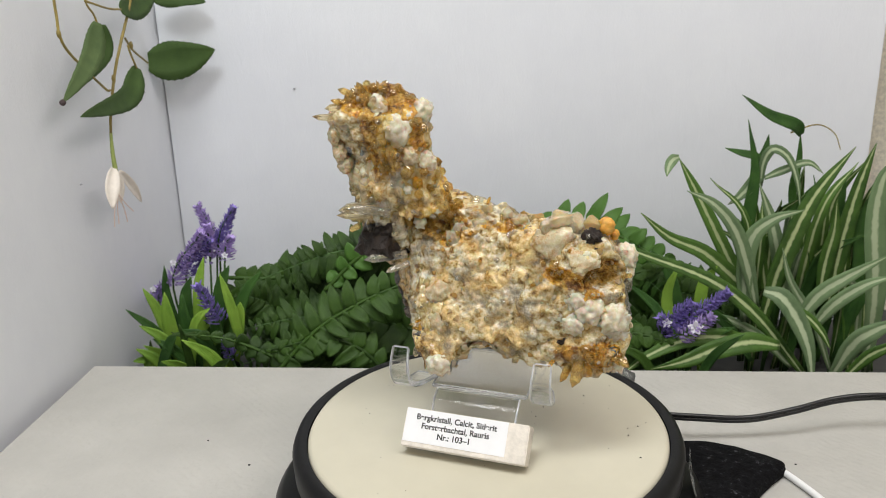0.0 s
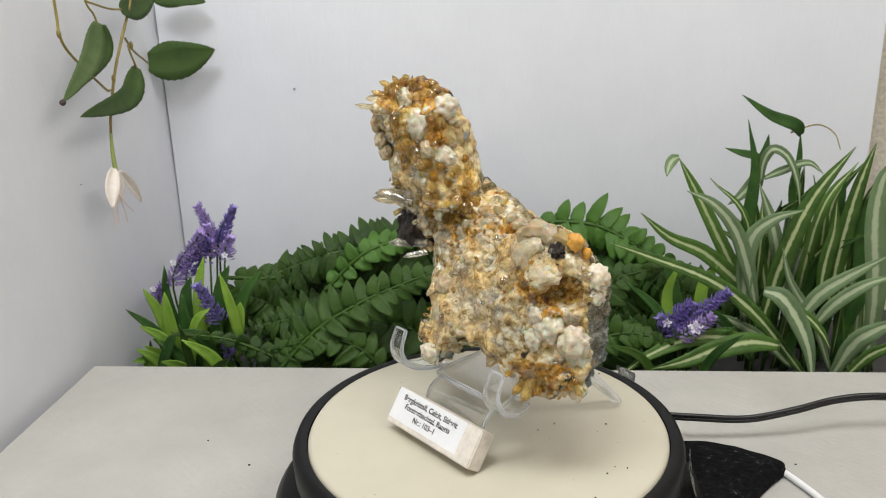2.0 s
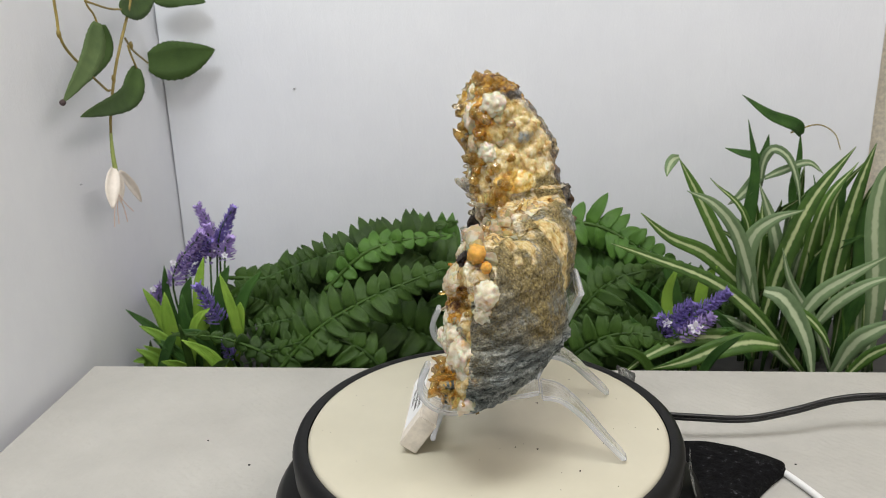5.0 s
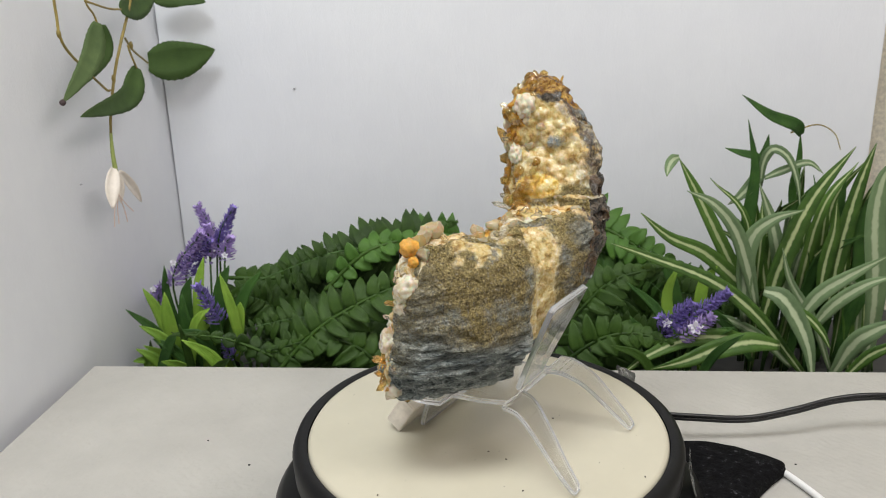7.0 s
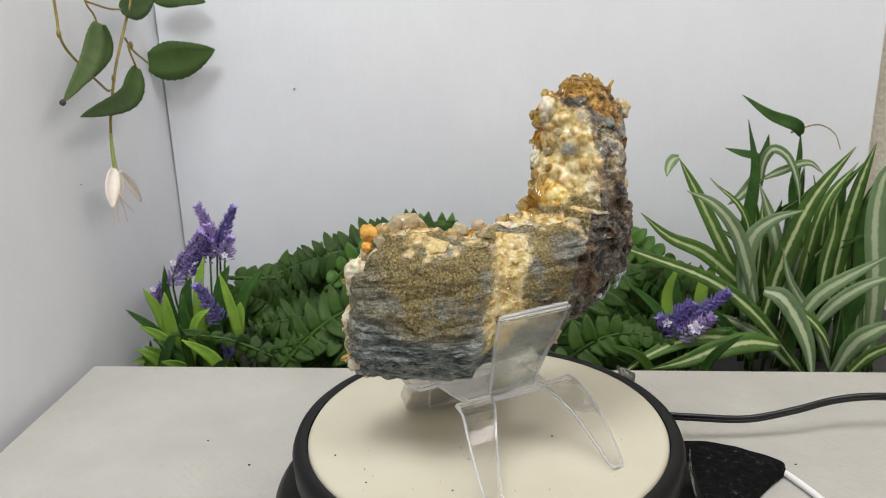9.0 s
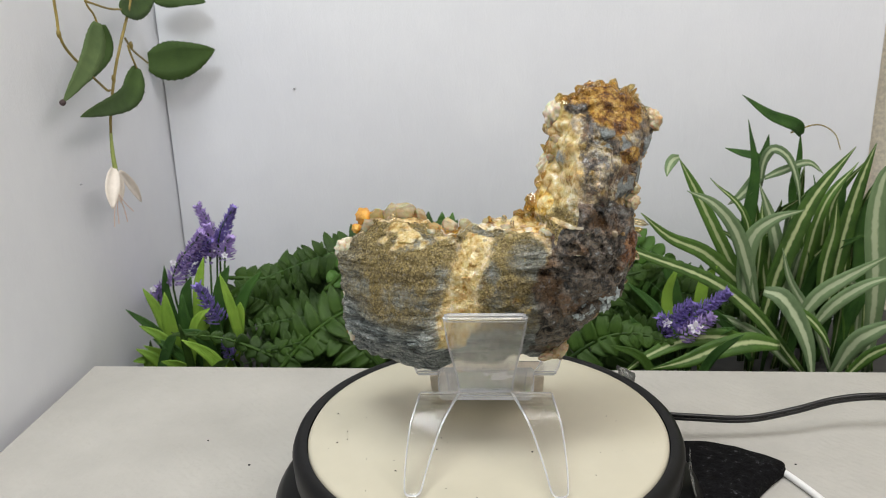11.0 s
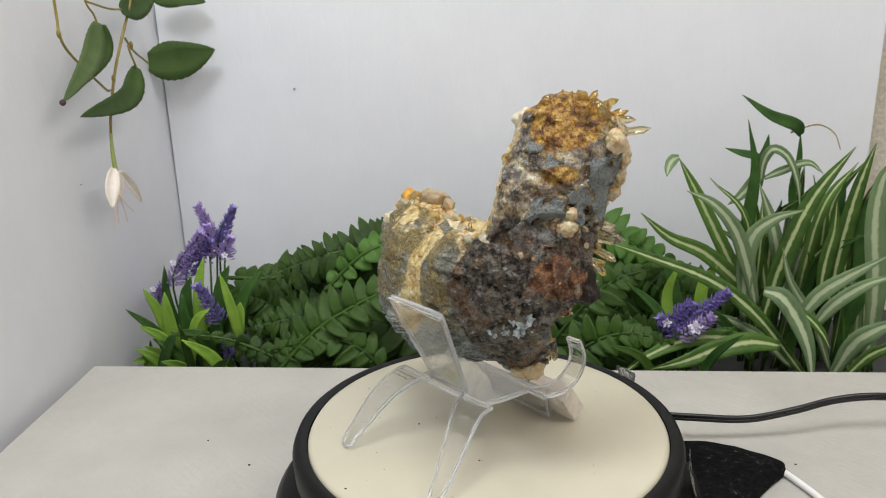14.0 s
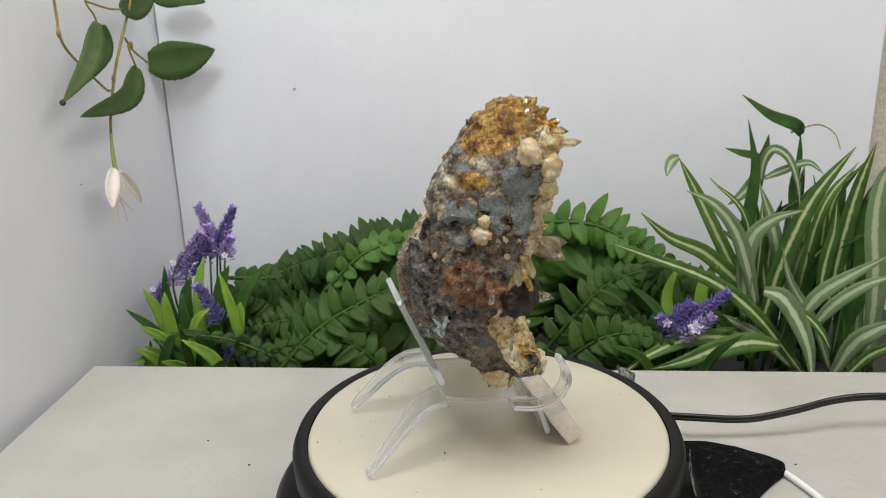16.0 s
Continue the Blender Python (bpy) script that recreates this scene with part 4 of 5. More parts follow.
def spider_plant():
    top = thing("spider_plant", "artificial spider plant with white-striped arching leaves", "plant", m=BOX)
    near = ((((0.2125, 0.2350, 0.0024), (0.1831, 0.2317, 0.0582), (0.1552, 0.2283, 0.1110), (0.1389, 0.2250, 0.1399)), 0.0104, SPIDER),
            (((0.1389, 0.2250, 0.1408), (0.1334, 0.2217, 0.1390), (0.1302, 0.2183, 0.1342), (0.1287, 0.2150, 0.1282)), 0.0071, SPIDER_PALE),
            (((0.2189, 0.2350, 0.0048), (0.1976, 0.2300, 0.0331), (0.1639, 0.2250, 0.0650), (0.1344, 0.2200, 0.0802), (0.1112, 0.2150, 0.1008)), 0.0117, SPIDER),
            (((0.2405, 0.2050, -0.0286), (0.1991, 0.2025, 0.0230), (0.1631, 0.2000, 0.0520), (0.1163, 0.1975, 0.0719), (0.0877, 0.1950, 0.0833)), 0.0097, SPIDER),
            (((0.2042, 0.2050, -0.0022), (0.1786, 0.1987, 0.0070), (0.1479, 0.1925, 0.0087), (0.1181, 0.1862, -0.0016), (0.0961, 0.1800, -0.0156)), 0.0115, SPIDER),
            (((0.2171, 0.2000, 0.0001), (0.1942, 0.1945, 0.0053), (0.1683, 0.1890, 0.0021), (0.1428, 0.1835, -0.0057), (0.1180, 0.1780, -0.0097)), 0.0140, SPIDER),
            (((0.2050, 0.2250, 0.0209), (0.1936, 0.2200, 0.0575), (0.1805, 0.2150, 0.0881), (0.1622, 0.2100, 0.1091), (0.1418, 0.2050, 0.1198)), 0.0106, SPIDER_PALE))
    tall = ((((0.2004, 0.2550, 0.0014), (0.2003, 0.2563, 0.0451), (0.2028, 0.2575, 0.0873), (0.2047, 0.2587, 0.1235), (0.1970, 0.2600, 0.1622)), 0.0103, DEEP),
            (((0.2106, 0.2650, 0.1221), (0.2124, 0.2667, 0.1308), (0.2148, 0.2683, 0.1385), (0.2165, 0.2700, 0.1489)), 0.0062, DEEP),
            (((0.2121, 0.2650, 0.1288), (0.2058, 0.2667, 0.1326), (0.1952, 0.2683, 0.1351), (0.1836, 0.2700, 0.1386)), 0.0058, DEEP),
            (((0.2411, 0.2700, 0.1481), (0.2337, 0.2633, 0.1568), (0.2113, 0.2567, 0.1663), (0.1880, 0.2500, 0.1825)), 0.0091, DEEP),
            (((0.2458, 0.2750, 0.0631), (0.2400, 0.2733, 0.1015), (0.2421, 0.2717, 0.1271), (0.2405, 0.2700, 0.1494)), 0.0059, DEEP),
            (((0.2109, 0.2620, 0.1091), (0.2113, 0.2596, 0.1299), (0.2173, 0.2572, 0.1397), (0.2282, 0.2548, 0.1329), (0.2362, 0.2524, 0.1134), (0.2394, 0.2500, 0.0914)), 0.0066, SPIDER_PALE),
            (((0.2133, 0.2620, 0.1155), (0.2262, 0.2597, 0.1222), (0.2439, 0.2573, 0.1287), (0.2558, 0.2550, 0.1202)), 0.0057, SPIDER_PALE),
            (((0.2125, 0.2650, 0.1243), (0.2060, 0.2617, 0.1138), (0.1960, 0.2583, 0.1033), (0.1853, 0.2550, 0.0959)), 0.0089, SPIDER_PALE))
    mid = ((((0.2333, 0.2400, 0.0077), (0.2242, 0.2383, 0.0512), (0.2144, 0.2367, 0.0862), (0.2018, 0.2350, 0.1177)), 0.0110, SPIDER_PALE),
            (((0.1974, 0.2250, 0.0090), (0.1930, 0.2225, 0.0521), (0.1958, 0.2200, 0.0800), (0.2093, 0.2175, 0.0947), (0.2297, 0.2150, 0.1021)), 0.0120, SPIDER_PALE),
            (((0.2111, 0.2300, 0.0021), (0.2224, 0.2283, 0.0592), (0.2395, 0.2267, 0.1085), (0.2646, 0.2250, 0.1468)), 0.0133, SPIDER),
            (((0.2650, 0.2400, 0.0174), (0.2697, 0.2400, 0.0690), (0.2767, 0.2400, 0.1137), (0.2856, 0.2400, 0.1467)), 0.0117, SPIDER),
            (((0.2574, 0.2400, 0.0270), (0.2591, 0.2393, 0.0554), (0.2622, 0.2387, 0.0785), (0.2614, 0.2380, 0.1046)), 0.0101, SPIDER),
            (((0.2911, 0.2200, -0.0317), (0.2890, 0.2175, 0.0356), (0.2809, 0.2150, 0.0898), (0.2808, 0.2125, 0.1243), (0.2883, 0.2100, 0.1411)), 0.0151, SPIDER_PALE),
            (((0.2707, 0.2620, -0.0422), (0.2756, 0.2630, 0.0183), (0.2628, 0.2640, 0.0758), (0.2521, 0.2650, 0.1171)), 0.0073, DEEP))
    low = ((((0.2313, 0.2100, 0.0154), (0.2442, 0.2067, 0.0388), (0.2633, 0.2033, 0.0552), (0.2894, 0.2000, 0.0728)), 0.0105, SPIDER_PALE),
            (((0.2398, 0.2080, 0.0070), (0.2541, 0.2037, 0.0318), (0.2725, 0.1993, 0.0487), (0.2912, 0.1950, 0.0581)), 0.0096, SPIDER_PALE),
            (((0.2030, 0.2050, 0.0425), (0.2154, 0.2000, 0.0386), (0.2279, 0.1950, 0.0194), (0.2353, 0.1900, -0.0011), (0.2390, 0.1850, -0.0288)), 0.0130, SPIDER_PALE),
            (((0.2229, 0.2080, 0.0300), (0.2374, 0.2053, 0.0211), (0.2481, 0.2027, 0.0094), (0.2547, 0.2000, -0.0033)), 0.0064, SPIDER),
            (((0.2594, 0.2050, -0.0284), (0.2713, 0.2017, 0.0007), (0.2846, 0.1983, 0.0137), (0.3018, 0.1950, 0.0242)), 0.0136, SPIDER_PALE),
            (((0.2677, 0.2000, -0.0258), (0.2805, 0.1967, -0.0072), (0.2921, 0.1933, 0.0023), (0.3015, 0.1900, 0.0107)), 0.0084, SPIDER),
            (((0.2816, 0.2500, -0.0364), (0.2879, 0.2483, 0.0334), (0.2851, 0.2467, 0.0852), (0.2996, 0.2450, 0.1276)), 0.0089, DEEP),
            (((0.2410, 0.2620, -0.0217), (0.2451, 0.2620, 0.0285), (0.2482, 0.2620, 0.0623), (0.2541, 0.2620, 0.1087)), 0.0078, SPIDER))
    inner = ((((0.2579, 0.2500, -0.0469), (0.2556, 0.2500, 0.0036), (0.2549, 0.2500, 0.0424), (0.2454, 0.2500, 0.0706)), 0.0082, DEEP),
            (((0.2540, 0.2700, -0.0568), (0.2465, 0.2700, -0.0047), (0.2420, 0.2700, 0.0404), (0.2297, 0.2700, 0.0742)), 0.0075, SPIDER),
            (((0.2918, 0.2500, -0.0466), (0.2857, 0.2500, 0.0037), (0.2788, 0.2500, 0.0424), (0.2808, 0.2500, 0.0797)), 0.0091, SPIDER),
            (((0.2323, 0.2700, -0.0254), (0.2262, 0.2700, 0.0155), (0.2181, 0.2700, 0.0551), (0.2088, 0.2700, 0.0838)), 0.0075, SPIDER),
            (((0.3145, 0.2600, -0.0513), (0.3035, 0.2600, -0.0003), (0.3038, 0.2600, 0.0484), (0.3131, 0.2600, 0.0766)), 0.0083, SPIDER),
            (((0.2697, 0.2300, -0.0369), (0.2504, 0.2267, 0.0085), (0.2287, 0.2233, 0.0426), (0.2186, 0.2200, 0.0710)), 0.0066, SPIDER_PALE),
            (((0.2071, 0.2300, -0.0274), (0.1861, 0.2267, 0.0034), (0.1668, 0.2233, 0.0191), (0.1442, 0.2200, 0.0227)), 0.0071, DEEP),
            (((0.2403, 0.2350, -0.0346), (0.2147, 0.2317, -0.0084), (0.1906, 0.2283, 0.0075), (0.1694, 0.2250, 0.0175)), 0.0072, SPIDER_PALE))
    k = 0
    for rows in (near, tall, mid, low, inner):
        for row, w, material in rows:
            part("leaf", blade(row, w * 1.10, 0.22, 22, twist=0.5 * math.sin(k * 2.1)), material, top, smooth=True)
            k += 1
    wisp = spline([(0.2330, 0.27, 0.1500), (0.2520, 0.27, 0.1560), (0.2640, 0.265, 0.1500), (0.2680, 0.26, 0.1380)], 16)
    part("wisp", tube(wisp, 0.0007, 5, 0.5), STEM, top, "thin dry leaf", True)
    rnd = random.Random(3)
    for k in range(46):
        x0, y0, a = rnd.uniform(0.21, 0.32), rnd.uniform(0.255, 0.31), rnd.uniform(-0.8, 0.8)
        h = rnd.uniform(0.05, 0.15)
        mid_p, tip = (x0 + 0.02 * a, y0 - 0.01, -0.02 + h * 0.7), (x0 + 0.07 * a, y0 - rnd.uniform(0, 0.03), h - 0.02)
        part("leaf", blade([(x0, y0, -0.05), mid_p, tip], rnd.uniform(0.006, 0.010), 0.3, 14, twist=rnd.uniform(-0.8, 0.8)), rnd.choice((SPIDER, SPIDER, SPIDER_PALE, DEEP)), top, smooth=True)
    return top


def fern_frond(spine, width, side_face=(0, -1, 0.3), seed=0, step=0.0076, rib=0.0011):
    """A frond: a thin rib with pairs of pointed leaflets, longest a third of the way out."""
    rnd = random.Random(seed)
    pts = spline(spine, 40)
    bm = bmesh.new()
    length = sum((b - a).length for a, b in zip(pts, pts[1:]))
    n = max(9, int(length / step))
    face = Vector(side_face).normalized()
    fine = spline(spine, n)
    for i in range(1, n):
        t = i / (n - 1)
        p = fine[i]
        d = (fine[min(i + 1, n - 1)] - fine[i - 1]).normalized()
        side = d.cross(face).normalized()
        up = side.cross(d)
        w = width * (0.35 + 0.65 * min(1, t * 3.5)) * (1 - 0.85 * max(0, t - 0.3) ** 1.3 / 0.62)
        for s in (-1, 1):
            tip = p + (side * s + d * rnd.uniform(0.25, 0.6) - up * rnd.uniform(-0.25, 0.55)).normalized() * w * rnd.uniform(0.75, 1.15)
            mid = p.lerp(tip, 0.5) + up * w * 0.08
            blade([p, mid, tip], (w * 0.40 if step < 0.008 else step * 1.18), rnd.uniform(0.05, 0.35), 7, "lance", tuple(up + 0.35 * side * rnd.uniform(-1, 1)), bm, 0.03)
    thicken(bm, 0.0003)
    return bm, tube(pts, rib, 6, 0.4)


def fern():
    top = thing("fern", "dark green artificial fern behind the turntable", "plant", m=BOX)
    fronds = [(((0.0128, 0.2700, -0.0482), (-0.0476, 0.2550, 0.0474), (-0.1155, 0.2450, 0.0634), (-0.2076, 0.2350, 0.0343)), 0.034),
              (((-0.0019, 0.2600, -0.0543), (-0.0723, 0.2450, -0.0057), (-0.1460, 0.2350, 0.0084), (-0.2108, 0.2250, -0.0002)), 0.034),
              (((0.0128, 0.2700, -0.0482), (0.0452, 0.2600, 0.0510), (0.0939, 0.2500, 0.0570), (0.1400, 0.2350, 0.0255)), 0.034),
              (((0.0077, 0.3000, -0.0626), (-0.0362, 0.2950, 0.0400), (-0.0840, 0.2850, 0.0525), (-0.1521, 0.2750, 0.0400)), 0.030),
              (((0.0181, 0.3000, -0.0625), (0.0375, 0.2950, 0.0300), (0.0654, 0.2850, 0.0500), (0.1205, 0.2750, 0.0430)), 0.028),
              (((-0.0383, 0.2800, -0.0872), (-0.1152, 0.2650, -0.0251), (-0.1705, 0.2600, 0.0189), (-0.2287, 0.2550, 0.0156)), 0.032),
              (((0.0532, 0.2800, -0.0861), (0.0985, 0.2650, -0.0031), (0.1290, 0.2600, 0.0292), (0.1741, 0.2500, 0.0033)), 0.030),
              (((-0.0890, 0.2700, -0.0938), (-0.1332, 0.2500, -0.0398), (-0.1780, 0.2400, -0.0144), (-0.2243, 0.2300, -0.0205)), 0.030),
              (((0.0611, 0.2500, -0.0809), (0.0948, 0.2300, -0.0183), (0.1283, 0.2200, -0.0037), (0.1620, 0.2100, -0.0182)), 0.028),
              (((-0.0849, 0.2400, -0.0883), (-0.1278, 0.2250, -0.0329), (-0.1619, 0.2150, -0.0131), (-0.2038, 0.2100, -0.0237)), 0.030),
              (((-0.1289, 0.2600, -0.1002), (-0.1613, 0.2500, -0.0187), (-0.1865, 0.2450, 0.0144), (-0.2128, 0.2400, 0.0265)), 0.030),
              (((0.0866, 0.2600, -0.0971), (0.1199, 0.2500, -0.0069), (0.1491, 0.2450, 0.0250), (0.1885, 0.2400, 0.0172)), 0.028),
              (((-0.0081, 0.3100, -0.0675), (-0.0680, 0.3000, 0.0038), (-0.1264, 0.2900, 0.0289), (-0.1996, 0.2800, 0.0325)), 0.034)]
    for k, (spine, w) in enumerate(fronds):
        leaves, rib = fern_frond(spine, w * 1.15, (0, -1, 0.45), k)
        f = part("frond", leaves, FERN_LIGHT if k in (2, 3, 4) else FERN, top, smooth=True)
        part("rib", rib, GREEN_STEM, f, smooth=True)
    bold = ((((-0.1699, 0.1900, -0.0212), (-0.1377, 0.1988, 0.0115), (-0.1022, 0.2075, 0.0319), (-0.0670, 0.2162, 0.0452), (-0.0317, 0.2250, 0.0562)), 0.0276, FERN),
            (((-0.2241, 0.2550, 0.0351), (-0.1790, 0.2600, 0.0343), (-0.1302, 0.2650, 0.0503), (-0.0818, 0.2700, 0.0686), (-0.0343, 0.2750, 0.0767)), 0.0239, FERN),
            (((-0.1349, 0.2250, 0.0347), (-0.1045, 0.2317, 0.0627), (-0.0753, 0.2383, 0.0723), (-0.0370, 0.2450, 0.0744)), 0.0182, FERN_LIGHT),
            (((0.0310, 0.2500, 0.0849), (0.0794, 0.2417, 0.0841), (0.1139, 0.2333, 0.0680), (0.1544, 0.2250, 0.0489)), 0.0257, FERN_LIGHT),
            (((0.0303, 0.2050, -0.0218), (0.0687, 0.2050, 0.0285), (0.0934, 0.2050, 0.0515), (0.1244, 0.2050, 0.0605)), 0.0259, FERN),
            (((0.0300, 0.1950, -0.0364), (0.0725, 0.1933, 0.0022), (0.1015, 0.1917, 0.0134), (0.1308, 0.1900, 0.0074)), 0.0224, FERN),
            (((-0.0774, 0.2000, -0.0352), (-0.1027, 0.1983, -0.0050), (-0.1332, 0.1967, 0.0052), (-0.1742, 0.1950, -0.0040)), 0.0232, FERN),
            (((-0.1425, 0.2050, -0.0334), (-0.1768, 0.2017, -0.0120), (-0.2110, 0.1983, 0.0040), (-0.2483, 0.1950, 0.0092)), 0.0117, FERN))
    for k, (spine, w, material) in enumerate(bold):
        leaves, rib = fern_frond(spine, w, (0, -1, 0.45), 80 + k, 0.0092, 0.0019)
        f = part("frond", leaves, material, top, "broad fern frond with a thick rib", smooth=True)
        part("rib", rib, FERN, f, smooth=True)
    rnd = random.Random(21)
    for k in range(16):
        x = -0.20 + 0.40 * k / 15
        spine = [(x * 0.75, 0.31, -0.05), (x * 0.9, 0.30, 0.0), (x * 1.05 + rnd.uniform(-0.02, 0.02), 0.285, 0.035 - 0.25 * abs(x) + rnd.uniform(0, 0.02)), (x * 1.25, 0.27, 0.02 - 0.2 * abs(x))]
        leaves, rib = fern_frond(spine, 0.036, (0, -1, 0.3), 50 + k)
        f = part("frond", leaves, FERN, top, smooth=True)
        part("rib", rib, GREEN_STEM, f, smooth=True)
    return top


def floret_spike(base, tip, r, seed, bm=None):
    """A lavender spike: whorls of small cupped petals round a stem, thinner to the tip."""
    rnd = random.Random(seed)
    bm = bmesh.new()
    a, b = Vector(base), Vector(tip)
    axis = (b - a).normalized()
    s = axis.cross(Vector((0.2, 1, 0.1))).normalized()
    u = axis.cross(s)
    r = r * 1.25
    n = int((b - a).length / 0.0014)
    for i in range(n):
        t = i / max(1, n - 1)
        rad = r * (1 - 0.66 * t) * rnd.uniform(0.75, 1.15)
        for k in range(6):
            if rnd.random() < 0.16:
                continue
            ang = k * math.pi / 3 + i * 0.5 + rnd.uniform(-0.3, 0.3)
            out = s * math.cos(ang) + u * math.sin(ang)
            c = a.lerp(b, t) + out * rad * rnd.uniform(0.7, 1.1)
            e = (out + axis * 0.8).normalized()
            w = e.cross(axis).normalized() * r * 0.26
            tipv = c + e * r * rnd.uniform(0.3, 0.55)
            base_v = bm.verts.new(c - e * r * 0.4)
            l, rr = bm.verts.new(c + w), bm.verts.new(c - w)
            m2 = bm.verts.new(c + out * r * 0.18)
            tv = bm.verts.new(tipv)
            for f in ((base_v, l, m2), (base_v, m2, rr), (m2, l, tv), (m2, tv, rr), (base_v, rr, l), (l, rr, tv)):
                bm.faces.new(f)
    return bm


def lavender(name_label, spikes, leaves, low, greens, m=BOX):
    top = thing("lavender", name_label, "plant", "artificial lavender", m=m)
    for k, (foot, base, tip, r, material) in enumerate(spikes):
        st = part("stem", tube(spline([foot, base, tip], 12), 0.0011, 6, 0.6), GREEN_STEM, top, smooth=True)
        part("flower_spike", floret_spike(base, tip, r, k + len(leaves)), material, st, "purple floret spike")
    for k, (row, w, material) in enumerate(leaves):
        part("leaf", blade(row, w, 0.25, 12, "oval"), material, top, smooth=True)
    rnd = random.Random(len(leaves))
    feet = [Vector(s[0]) for s in spikes]
    for k in range(low):
        f = rnd.choice(feet) + Vector((rnd.uniform(-0.03, 0.02), rnd.uniform(-0.03, 0.01), 0))
        a, h = rnd.uniform(-1.2, 1.2), rnd.uniform(0.015, 0.055)
        mid = f + Vector((0.4 * h * math.sin(a), -0.004, 0.6 * h))
        tip = f + Vector((1.0 * h * math.sin(a), -0.012, h * (0.75 + 0.4 * math.cos(a))))
        part("leaf", blade([f, mid, tip], rnd.uniform(0.005, 0.010), 0.25, 9, "oval", (rnd.uniform(-0.5, 0.5), -1, 0.4)), rnd.choice(greens), top, smooth=True)
    return top


WHITE_PETAL = mat_plain("white_petal", (0.80, 0.78, 0.86), 0.6, 0.06, 200, 0.0003)


def white_floret(top, centre, r):
    """A small open flower of five pale petals, facing forwards."""
    c = Vector(centre)
    f = part("floret", tube([c + Vector((0, 0.004, -0.002)), c], r * 0.22, 6), GREEN_STEM, top, "small white floret")
    for k in range(5):
        a = k * 2 * math.pi / 5 + 0.3
        d = Vector((math.cos(a), -0.25, math.sin(a)))
        part("petal", blade([c, c + d * r * 0.55, c + d * r], r * 0.62, 0.2, 7, "oval"), WHITE_PETAL, f, smooth=True)


